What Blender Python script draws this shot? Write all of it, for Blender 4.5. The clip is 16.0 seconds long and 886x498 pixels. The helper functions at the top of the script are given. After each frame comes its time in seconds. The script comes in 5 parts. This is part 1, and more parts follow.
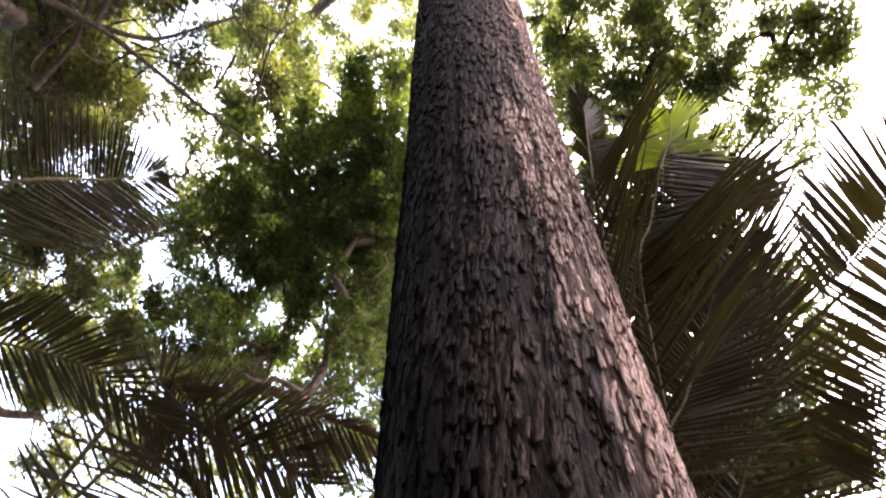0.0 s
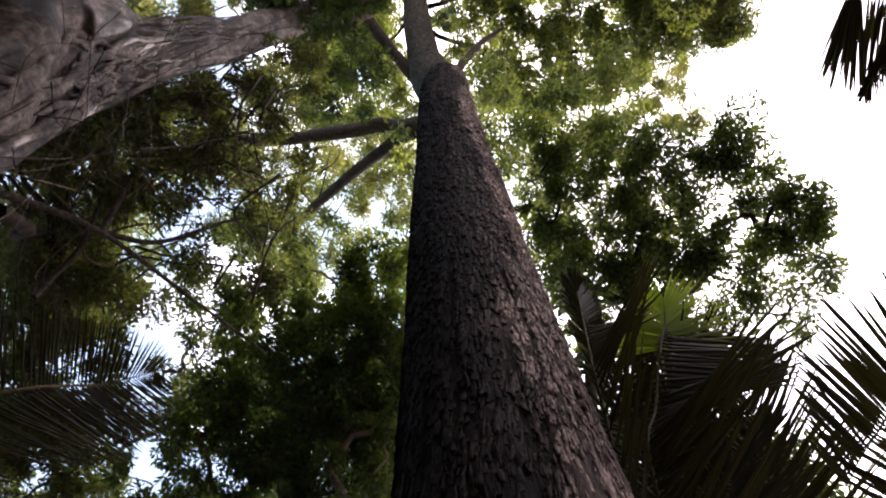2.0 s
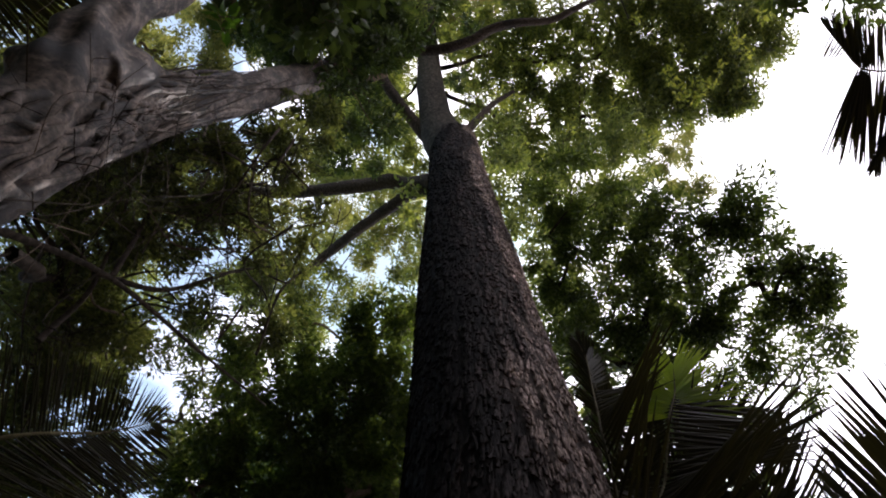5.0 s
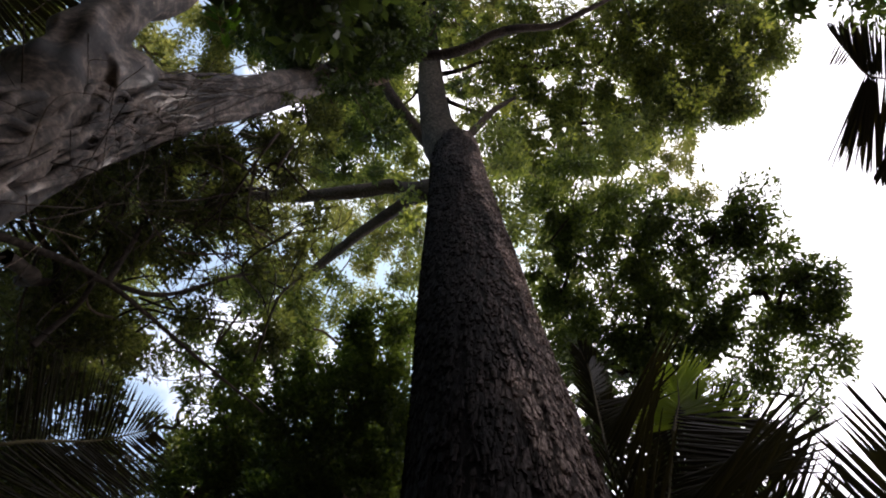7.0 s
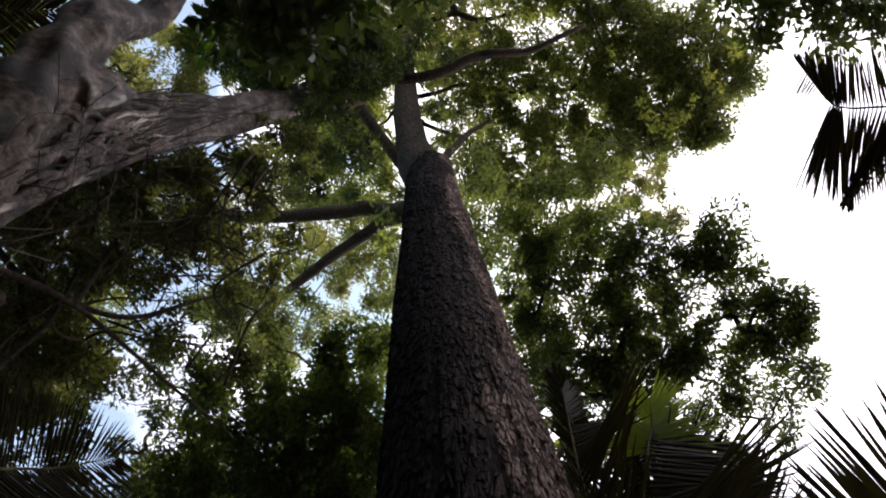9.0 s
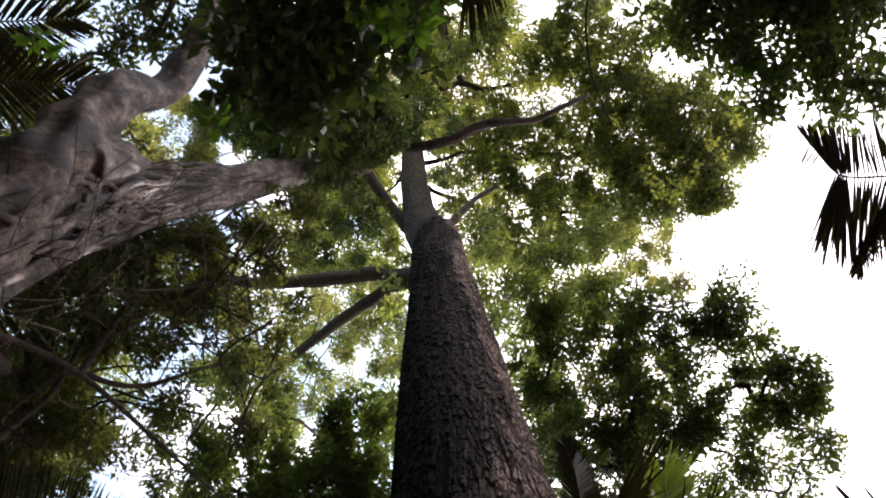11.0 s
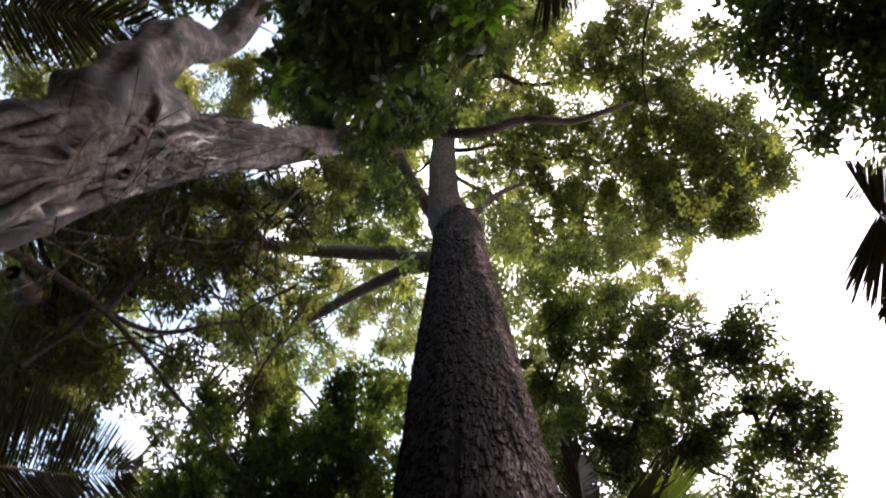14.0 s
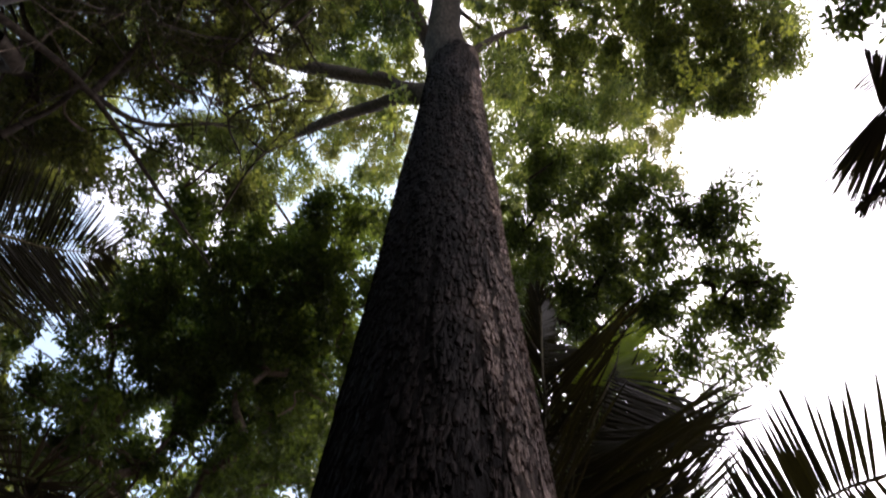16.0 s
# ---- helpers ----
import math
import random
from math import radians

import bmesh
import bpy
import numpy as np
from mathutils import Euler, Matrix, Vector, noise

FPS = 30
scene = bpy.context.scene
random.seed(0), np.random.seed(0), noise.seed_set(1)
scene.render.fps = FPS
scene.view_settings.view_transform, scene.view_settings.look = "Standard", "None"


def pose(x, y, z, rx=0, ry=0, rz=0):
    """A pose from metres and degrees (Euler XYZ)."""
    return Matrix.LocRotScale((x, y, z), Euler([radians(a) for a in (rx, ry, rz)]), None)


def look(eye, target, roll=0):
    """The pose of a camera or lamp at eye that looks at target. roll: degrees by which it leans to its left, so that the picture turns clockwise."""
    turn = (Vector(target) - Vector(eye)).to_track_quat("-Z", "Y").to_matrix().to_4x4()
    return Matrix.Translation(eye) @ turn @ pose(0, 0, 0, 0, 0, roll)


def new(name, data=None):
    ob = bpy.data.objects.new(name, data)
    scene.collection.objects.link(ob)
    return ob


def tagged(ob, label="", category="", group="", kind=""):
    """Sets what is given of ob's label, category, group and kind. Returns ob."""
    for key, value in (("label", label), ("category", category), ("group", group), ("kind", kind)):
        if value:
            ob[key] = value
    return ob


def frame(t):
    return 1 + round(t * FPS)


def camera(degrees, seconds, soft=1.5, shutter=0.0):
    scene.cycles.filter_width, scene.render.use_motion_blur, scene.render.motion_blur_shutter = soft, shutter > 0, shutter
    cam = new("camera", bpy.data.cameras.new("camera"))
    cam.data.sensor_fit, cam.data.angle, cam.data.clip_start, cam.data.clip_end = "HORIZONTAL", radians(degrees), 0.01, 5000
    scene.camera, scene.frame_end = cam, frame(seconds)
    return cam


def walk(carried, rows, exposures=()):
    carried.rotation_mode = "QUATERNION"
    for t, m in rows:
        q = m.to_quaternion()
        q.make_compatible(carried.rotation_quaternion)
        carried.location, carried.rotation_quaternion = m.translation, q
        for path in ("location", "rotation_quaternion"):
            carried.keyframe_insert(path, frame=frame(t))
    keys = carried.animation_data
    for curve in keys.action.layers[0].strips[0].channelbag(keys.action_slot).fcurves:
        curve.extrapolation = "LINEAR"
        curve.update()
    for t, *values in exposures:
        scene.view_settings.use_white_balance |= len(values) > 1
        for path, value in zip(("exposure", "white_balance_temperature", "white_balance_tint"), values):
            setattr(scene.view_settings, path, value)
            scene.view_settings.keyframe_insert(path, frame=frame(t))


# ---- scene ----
cam = camera(63.0, 16.0, soft=2.0, shutter=0.5)
ROWS = [
    (0.0, 0.000, 0.000, 1.600, 142.00, -0.00, 0.00),
    (0.5, 0.004, -0.034, 1.609, 145.61, 0.00, -0.22),
    (1.0, 0.013, -0.048, 1.635, 148.66, 0.55, 0.52),
    (1.5, 0.008, -0.093, 1.657, 153.30, 0.16, 1.45),
    (2.0, 0.004, -0.079, 1.674, 156.19, 1.20, 1.67),
    (2.5, -0.025, -0.098, 1.685, 157.77, 0.81, 2.17),
    (3.0, -0.014, -0.090, 1.691, 159.58, 1.03, 1.92),
    (3.5, -0.057, -0.079, 1.689, 160.44, 0.32, 0.69),
    (6.0, -0.069, -0.083, 1.690, 160.94, 0.23, -0.20),
    (6.5, -0.084, -0.061, 1.794, 161.26, 0.13, -0.28),
    (7.0, -0.079, -0.056, 1.787, 161.14, 0.12, -0.50),
    (7.5, -0.066, -0.035, 1.788, 161.02, 0.36, -0.42),
    (8.0, -0.060, -0.043, 1.774, 161.06, 0.76, -0.18),
    (8.5, -0.073, -0.050, 1.788, 161.80, 1.48, -0.70),
    (9.0, -0.077, -0.073, 1.804, 162.80, 1.93, -1.43),
    (11.5, -0.125, -0.123, 1.819, 168.83, 1.35, -1.40),
    (12.0, -0.145, -0.126, 1.818, 169.53, 1.25, -1.55),
    (12.5, -0.163, -0.125, 1.815, 170.16, 1.23, -1.74),
    (13.0, -0.212, -0.131, 1.814, 170.79, 0.69, -1.90),
    (13.5, -0.276, -0.121, 1.807, 169.71, -0.40, -4.54),
    (14.0, -0.331, -0.080, 1.789, 166.89, -1.02, -8.55),
    (14.5, -0.371, -0.041, 1.783, 163.87, -1.53, -11.03),
    (15.0, -0.393, -0.007, 1.775, 161.21, -0.99, -13.80),
    (15.5, -0.417, 0.005, 1.768, 158.52, -1.87, -15.94),
    (16.0, -0.434, 0.022, 1.771, 154.50, -1.97, -16.86),
]
EXPOSURES = [(0.0, 2.82, 7060, 36), (1.0, 1.92, 6880, 34), (2.0, 0.98, 6620, 28), (3.0, 0.36, 6280, 24), (6.0, 0.28, 6420, 23), (7.0, 0.12, 6450, 23), (9.0, 0.18, 6460, 24), (11.5, 1.02, 6680, 25), (13.5, 1.02, 6680, 27), (14.0, 1.0, 6650, 26), (14.5, 0.76, 6610, 26), (16.0, 0.6, 6560, 26)]
walk(cam, [(t, pose(x, y, z, rx, ry, rz)) for t, x, y, z, rx, ry, rz in ROWS], EXPOSURES)

# ---- sky and sun ----
SUN_ELEVATION, SUN_AZIMUTH = 71.5, 24.1  # azimuth from ahead (+y) towards the right (+x)
world = bpy.data.worlds.new("sky")
scene.world = world
world.use_nodes = True
wt = world.node_tree
wt.nodes.clear()
w_out = wt.nodes.new("ShaderNodeOutputWorld")
w_bg = wt.nodes.new("ShaderNodeBackground")
w_sky = wt.nodes.new("ShaderNodeTexSky")
w_sky.sky_type, w_sky.sun_disc = "NISHITA", False
w_sky.sun_elevation, w_sky.sun_rotation = radians(SUN_ELEVATION), radians(SUN_AZIMUTH)
w_sky.dust_density, w_sky.ozone_density = 0.3, 3.0
w_co = wt.nodes.new("ShaderNodeTexCoord")
w_noise = wt.nodes.new("ShaderNodeTexNoise")
w_noise.inputs["Scale"].default_value, w_noise.inputs["Detail"].default_value = 3.2, 6.0
w_ramp = wt.nodes.new("ShaderNodeValToRGB")
w_ramp.color_ramp.elements[0].position, w_ramp.color_ramp.elements[1].position = 0.42, 0.56
w_ramp.color_ramp.elements[0].color = (0.15, 0.15, 0.15, 1.0)
w_mix = wt.nodes.new("ShaderNodeMix")
w_mix.data_type = "RGBA"
w_mix.inputs["B"].default_value = (22.0, 22.2, 22.8, 1.0)
w_map = wt.nodes.new("ShaderNodeMapping")
w_map.inputs["Location"].default_value = (1.7, 0.4, 2.3)
wt.links.new(w_co.outputs["Generated"], w_map.inputs["Vector"])
wt.links.new(w_map.outputs["Vector"], w_noise.inputs["Vector"])
w_xyz = wt.nodes.new("ShaderNodeSeparateXYZ")
w_bank = wt.nodes.new("ShaderNodeMath")
w_bank.operation = "MULTIPLY_ADD"
w_bank.inputs[1].default_value = 0.6
wt.links.new(w_co.outputs["Generated"], w_xyz.inputs["Vector"])
wt.links.new(w_xyz.outputs["X"], w_bank.inputs[0])
wt.links.new(w_noise.outputs["Fac"], w_bank.inputs[2])
wt.links.new(w_bank.outputs[0], w_ramp.inputs["Fac"])
wt.links.new(w_ramp.outputs["Color"], w_mix.inputs["Factor"])
w_clear = wt.nodes.new("ShaderNodeVectorMath")
w_clear.operation = "MULTIPLY"
w_clear.inputs[1].default_value = (1.5, 2.1, 1.75)
wt.links.new(w_sky.outputs["Color"], w_clear.inputs[0])
wt.links.new(w_clear.outputs["Vector"], w_mix.inputs["A"])
wt.links.new(w_mix.outputs["Result"], w_bg.inputs["Color"])
w_bg.inputs["Strength"].default_value = 0.1
wt.links.new(w_bg.outputs["Background"], w_out.inputs["Surface"])

sun = new("sun", bpy.data.lights.new("sun", "SUN"))
sun.data.energy, sun.data.angle, sun.data.color = 5.0, radians(0.6), (1.0, 0.95, 0.86)
az, el = radians(SUN_AZIMUTH), radians(SUN_ELEVATION)
sun.matrix_basis = look(Vector((math.sin(az) * math.cos(el), math.cos(az) * math.cos(el), math.sin(el))) * 60, (0, 0, 0))


# ---- materials ----
def material(name):
    m = bpy.data.materials.new(name)
    m.use_nodes = True
    m.node_tree.nodes.clear()
    return m, m.node_tree


def ramp(tree, fac, stops):
    node = tree.nodes.new("ShaderNodeValToRGB")
    while len(node.color_ramp.elements) < len(stops):
        node.color_ramp.elements.new(0.5)
    for e, (p, c) in zip(node.color_ramp.elements, stops):
        e.position, e.color = p, (*c, 1.0)
    tree.links.new(fac, node.inputs["Fac"])
    return node.outputs["Color"]


def noise_at(tree, scale, detail=4.0, stretch=(1, 1, 1), rough=0.55):
    co = tree.nodes.new("ShaderNodeNewGeometry")
    mp = tree.nodes.new("ShaderNodeMapping")
    mp.inputs["Scale"].default_value = stretch
    n = tree.nodes.new("ShaderNodeTexNoise")
    n.inputs["Scale"].default_value, n.inputs["Detail"].default_value, n.inputs["Roughness"].default_value = scale, detail, rough
    tree.links.new(co.outputs["Position"], mp.inputs["Vector"])
    tree.links.new(mp.outputs["Vector"], n.inputs["Vector"])
    return n.outputs["Fac"]


def mixed(tree, a, b, fac, mode="MIX"):
    node = tree.nodes.new("ShaderNodeMix")
    node.data_type, node.blend_type = "RGBA", mode
    for key, value in (("A", a), ("B", b), ("Factor", fac)):
        if isinstance(value, (int, float)):
            node.inputs[key].default_value = value
        elif isinstance(value, tuple):
            node.inputs[key].default_value = (*value, 1.0)
        else:
            tree.links.new(value, node.inputs[key])
    return node.outputs["Result"]


def bark_material(name, dark, mid, pale, grain=(1, 1, 0.25), scale=9.0, bump=0.6, pieces=False, shade_stains=False):
    m, t = material(name)
    fine = noise_at(t, scale * 3, 6.0, grain)
    broad = noise_at(t, 1.1, 6.0, (1, 1, 0.45), 0.65)
    c = ramp(t, fine, [(0.3, dark), (0.52, mid), (0.78, pale)])
    c = mixed(t, c, ramp(t, broad, [(0.36, (0.38, 0.38, 0.4)), (0.48, (0.85, 0.83, 0.82)), (0.66, (1.25, 1.18, 1.12))]), 0.9, "MULTIPLY")
    if shade_stains:
        # Left flank painted dark for shade and black stains, right strip painted lit; noise-edged
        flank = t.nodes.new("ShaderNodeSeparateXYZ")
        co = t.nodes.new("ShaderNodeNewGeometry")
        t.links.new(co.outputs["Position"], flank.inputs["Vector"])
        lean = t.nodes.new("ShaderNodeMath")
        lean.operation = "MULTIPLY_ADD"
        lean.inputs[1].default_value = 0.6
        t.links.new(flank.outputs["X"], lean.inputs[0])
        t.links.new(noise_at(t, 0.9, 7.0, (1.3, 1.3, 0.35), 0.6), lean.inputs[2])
        flank_tone = lean.outputs[0]
        c = mixed(t, c, ramp(t, flank_tone, [(0.5, (0.02, 0.0195, 0.024)), (0.64, (0.1, 0.096, 0.104)), (0.77, (0.34, 0.32, 0.316)), (0.82, (0.43, 0.405, 0.4)), (0.87, (1.8, 1.72, 1.66))]), 1.0, "MULTIPLY")
    if pieces:
        geo = t.nodes.new("ShaderNodeNewGeometry")
        ob = t.nodes.new("ShaderNodeObjectInfo")
        add = t.nodes.new("ShaderNodeMath")
        add.operation = "ADD"
        t.links.new(geo.outputs["Random Per Island"], add.inputs[0])
        t.links.new(ob.outputs["Random"], add.inputs[1])
        wrap = t.nodes.new("ShaderNodeMath")
        wrap.operation = "FRACT"
        t.links.new(add.outputs[0], wrap.inputs[0])
        c = mixed(t, c, ramp(t, wrap.outputs[0], [(0.0, (0.62, 0.59, 0.59)), (0.5, (0.8, 0.765, 0.755)), (0.9, (0.95, 0.91, 0.9)), (1.0, (1.25, 1.2, 1.18))]), 1.0, "MULTIPLY")
    b = t.nodes.new("ShaderNodeBsdfPrincipled")
    b.inputs["Roughness"].default_value = 0.88
    b.inputs["Specular IOR Level"].default_value = 0.12
    t.links.new(c, b.inputs["Base Color"])
    bp = t.nodes.new("ShaderNodeBump")
    bp.inputs["Strength"].default_value, bp.inputs["Distance"].default_value = bump, 0.02
    t.links.new(fine, bp.inputs["Height"])
    t.links.new(bp.outputs["Normal"], b.inputs["Normal"])
    o = t.nodes.new("ShaderNodeOutputMaterial")
    t.links.new(b.outputs["BSDF"], o.inputs["Surface"])
    return m


def blotched_bark():
    """Smooth pale bark with brown and grey blotches, fine wrinkles, small scars and dark seams."""
    m, t = material("blotched_pale_bark")
    big = noise_at(t, 2.3, 6.0, (1, 1, 0.6), 0.65)
    wrinkle = noise_at(t, 9.0, 9.0, (1, 1, 1.6), 0.75)
    fine = noise_at(t, 30.0, 6.0, (1, 1, 0.6), 0.7)
    seam = noise_at(t, 3.6, 9.0, (1, 1, 0.3), 0.72)
    co = t.nodes.new("ShaderNodeTexCoord")
    spots = t.nodes.new("ShaderNodeTexVoronoi")
    spots.inputs["Scale"].default_value = 11.0
    t.links.new(co.outputs["Object"], spots.inputs["Vector"])
    c = ramp(t, big, [(0.37, (0.011, 0.0078, 0.0062)), (0.455, (0.044, 0.031, 0.025)), (0.52, (0.155, 0.12, 0.098)), (0.57, (0.098, 0.075, 0.06)), (0.64, (0.028, 0.021, 0.016))])
    c = mixed(t, c, ramp(t, wrinkle, [(0.36, (0.28, 0.26, 0.25)), (0.5, (0.85, 0.84, 0.82)), (0.64, (1.35, 1.33, 1.3))]), 0.95, "MULTIPLY")
    c = mixed(t, c, ramp(t, fine, [(0.36, (0.5, 0.48, 0.47)), (0.6, (1.2, 1.19, 1.18))]), 0.6, "MULTIPLY")
    c = mixed(t, c, ramp(t, spots.outputs["Distance"], [(0.1, (0.22, 0.19, 0.17)), (0.26, (1.0, 1.0, 1.0))]), 0.85, "MULTIPLY")
    c = mixed(t, c, ramp(t, seam, [(0.42, (0.12, 0.105, 0.1)), (0.5, (1.0, 1.0, 1.0))]), 0.95, "MULTIPLY")
    b = t.nodes.new("ShaderNodeBsdfPrincipled")
    b.inputs["Roughness"].default_value = 0.8
    t.links.new(c, b.inputs["Base Color"])
    bp = t.nodes.new("ShaderNodeBump")
    bp.inputs["Strength"].default_value, bp.inputs["Distance"].default_value = 0.9, 0.018
    t.links.new(mixed(t, mixed(t, wrinkle, seam, 0.5), fine, 0.25), bp.inputs["Height"])
    t.links.new(bp.outputs["Normal"], b.inputs["Normal"])
    o = t.nodes.new("ShaderNodeOutputMaterial")
    t.links.new(b.outputs["BSDF"], o.inputs["Surface"])
    return m


def leaf_material(name, low, high, glow_low, glow_high, through_part=0.5, gloss=0.45, sheen=0.5):
    """Leaves: a waxy upper face, and sunlight that passes through the blade."""
    m, t = material(name)
    geo = t.nodes.new("ShaderNodeNewGeometry")
    broad = noise_at(t, 0.8, 2.0)
    rnd = t.nodes.new("ShaderNodeMath")
    rnd.operation = "MULTIPLY_ADD"
    rnd.inputs[1].default_value, rnd.inputs[2].default_value = 0.6, -0.05
    t.links.new(geo.outputs["Random Per Island"], rnd.inputs[0])
    add = t.nodes.new("ShaderNodeMath")
    add.operation = "MULTIPLY_ADD"
    add.inputs[1].default_value = 0.5
    t.links.new(broad, add.inputs[0])
    t.links.new(rnd.outputs[0], add.inputs[2])
    c = ramp(t, add.outputs[0], [(0.15, low), (0.8, high)])
    g = ramp(t, add.outputs[0], [(0.15, glow_low), (0.8, glow_high)])
    b = t.nodes.new("ShaderNodeBsdfPrincipled")
    b.inputs["Roughness"].default_value, b.inputs["Specular IOR Level"].default_value = gloss, sheen
    t.links.new(c, b.inputs["Base Color"])
    tr = t.nodes.new("ShaderNodeBsdfTranslucent")
    t.links.new(g, tr.inputs["Color"])
    mix = t.nodes.new("ShaderNodeMixShader")
    mix.inputs["Fac"].default_value = through_part
    t.links.new(b.outputs["BSDF"], mix.inputs[1])
    t.links.new(tr.outputs["BSDF"], mix.inputs[2])
    o = t.nodes.new("ShaderNodeOutputMaterial")
    t.links.new(mix.outputs["Shader"], o.inputs["Surface"])
    return m


BARK = bark_material("rough_brown_bark", (0.012, 0.0095, 0.009), (0.036, 0.029, 0.026), (0.09, 0.073, 0.065), scale=14.0, bump=1.0, shade_stains=True)
LIMB_BARK = bark_material("brown_limb_bark", (0.015, 0.0115, 0.009), (0.046, 0.035, 0.028), (0.11, 0.087, 0.071), (1, 1, 0.5), 9.0, 1.0)
FLAKE = bark_material("flaking_bark", (0.035, 0.029, 0.027), (0.155, 0.13, 0.12), (0.42, 0.37, 0.345), (1, 1, 0.3), 17.0, 0.9, pieces=True, shade_stains=True)
PALE_BARK = blotched_bark()
GREY_BARK = bark_material("grey_smooth_bark", (0.0112, 0.00969, 0.00756), (0.0322, 0.0274, 0.0221), (0.0775, 0.0673, 0.0551), (1, 1, 0.6), 5.0, 0.8)
DARK_BARK = bark_material("dark_brown_bark", (0.018, 0.014, 0.011), (0.045, 0.036, 0.028), (0.09, 0.075, 0.06), (1, 1, 1), 6.0, 0.4)
TWIG = bark_material("twig_bark", (0.05, 0.04, 0.03), (0.11, 0.085, 0.065), (0.2, 0.16, 0.13), (1, 1, 1), 6.0, 0.3)
PALM_BARK = bark_material("ringed_palm_bark", (0.07, 0.06, 0.05), (0.16, 0.14, 0.115), (0.26, 0.23, 0.19), (1, 1, 4), 4.0, 0.5)
LEAF_HIGH = leaf_material("canopy_leaf", (0.034, 0.05, 0.021), (0.105, 0.132, 0.052), (0.05, 0.088, 0.014), (0.40, 0.45, 0.07), 0.48, 0.3)
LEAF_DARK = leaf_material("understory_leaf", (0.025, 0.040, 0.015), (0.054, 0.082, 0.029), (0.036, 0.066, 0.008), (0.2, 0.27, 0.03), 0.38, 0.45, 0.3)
# Understory leaf again, darker and less translucent: shade put into the colour
LEAF_SHADED = leaf_material("shaded_leaf", (0.02, 0.034, 0.013), (0.045, 0.07, 0.026), (0.03, 0.056, 0.008), (0.14, 0.2, 0.025), 0.3, 0.4, 0.35)
# Half-lit copy of the understory leaf, some sunlight mixed into its colour
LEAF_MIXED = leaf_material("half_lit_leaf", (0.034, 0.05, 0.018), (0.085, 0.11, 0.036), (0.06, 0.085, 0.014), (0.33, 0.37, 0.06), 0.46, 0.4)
LEAF_OLIVE = leaf_material("olive_vine_leaf", (0.022, 0.028, 0.012), (0.056, 0.064, 0.024), (0.035, 0.05, 0.01), (0.2, 0.225, 0.04), 0.4, 0.45, 0.35)
# Brighter copy of the canopy leaf, with sunlight worked into the colour
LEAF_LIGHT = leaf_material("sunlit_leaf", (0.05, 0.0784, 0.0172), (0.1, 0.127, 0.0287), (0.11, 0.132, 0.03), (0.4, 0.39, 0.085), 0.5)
# Sun on the crown's edge tufts, painted as a yellow-green leaf colour
LEAF_YELLOW = leaf_material("sun_yellow_leaf", (0.14, 0.19, 0.02), (0.3, 0.33, 0.04), (0.26, 0.33, 0.045), (0.68, 0.69, 0.1), 0.6)
# Lit overhead leaves: the sunshine is in this green, not cast on it
LEAF_SUN_GREEN = leaf_material("sunlit_green_leaf", (0.018, 0.036, 0.0072), (0.036, 0.066, 0.012), (0.06, 0.156, 0.009), (0.144, 0.288, 0.018), 0.55)
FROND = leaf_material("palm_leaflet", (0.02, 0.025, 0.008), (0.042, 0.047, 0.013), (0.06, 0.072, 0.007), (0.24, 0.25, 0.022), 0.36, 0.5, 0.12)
# Palm leaflet with backlit shade put into its colour, nearly black
FROND_SHADED = leaf_material("shaded_palm_leaflet", (0.011, 0.0098, 0.006), (0.021, 0.019, 0.010), (0.021, 0.019, 0.004), (0.085, 0.075, 0.012), 0.12, 0.5, 0.12)
# The same leaflet brightened, as if sun shone through it
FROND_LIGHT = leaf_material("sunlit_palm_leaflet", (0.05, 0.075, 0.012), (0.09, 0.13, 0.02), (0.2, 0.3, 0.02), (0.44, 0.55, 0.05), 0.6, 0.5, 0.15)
DRY = leaf_material("dry_palm_leaflet", (0.016, 0.012, 0.009), (0.036, 0.027, 0.018), (0.03, 0.021, 0.01), (0.08, 0.056, 0.024), 0.2, 0.6, 0.2)
STALK = bark_material("palm_stalk", (0.035, 0.032, 0.016), (0.07, 0.064, 0.033), (0.12, 0.11, 0.066), (1, 1, 1), 5.0, 0.2)


def litter_material():
    m, t = material("leaf_litter")
    c = ramp(t, noise_at(t, 16.0, 10.0, (1, 1, 1), 0.75), [(0.3, (0.045, 0.034, 0.023)), (0.55, (0.10, 0.078, 0.053)), (0.75, (0.18, 0.145, 0.1))])
    b = t.nodes.new("ShaderNodeBsdfPrincipled")
    b.inputs["Roughness"].default_value = 0.9
    t.links.new(c, b.inputs["Base Color"])
    o = t.nodes.new("ShaderNodeOutputMaterial")
    t.links.new(b.outputs["BSDF"], o.inputs["Surface"])
    return m


LITTER = litter_material()


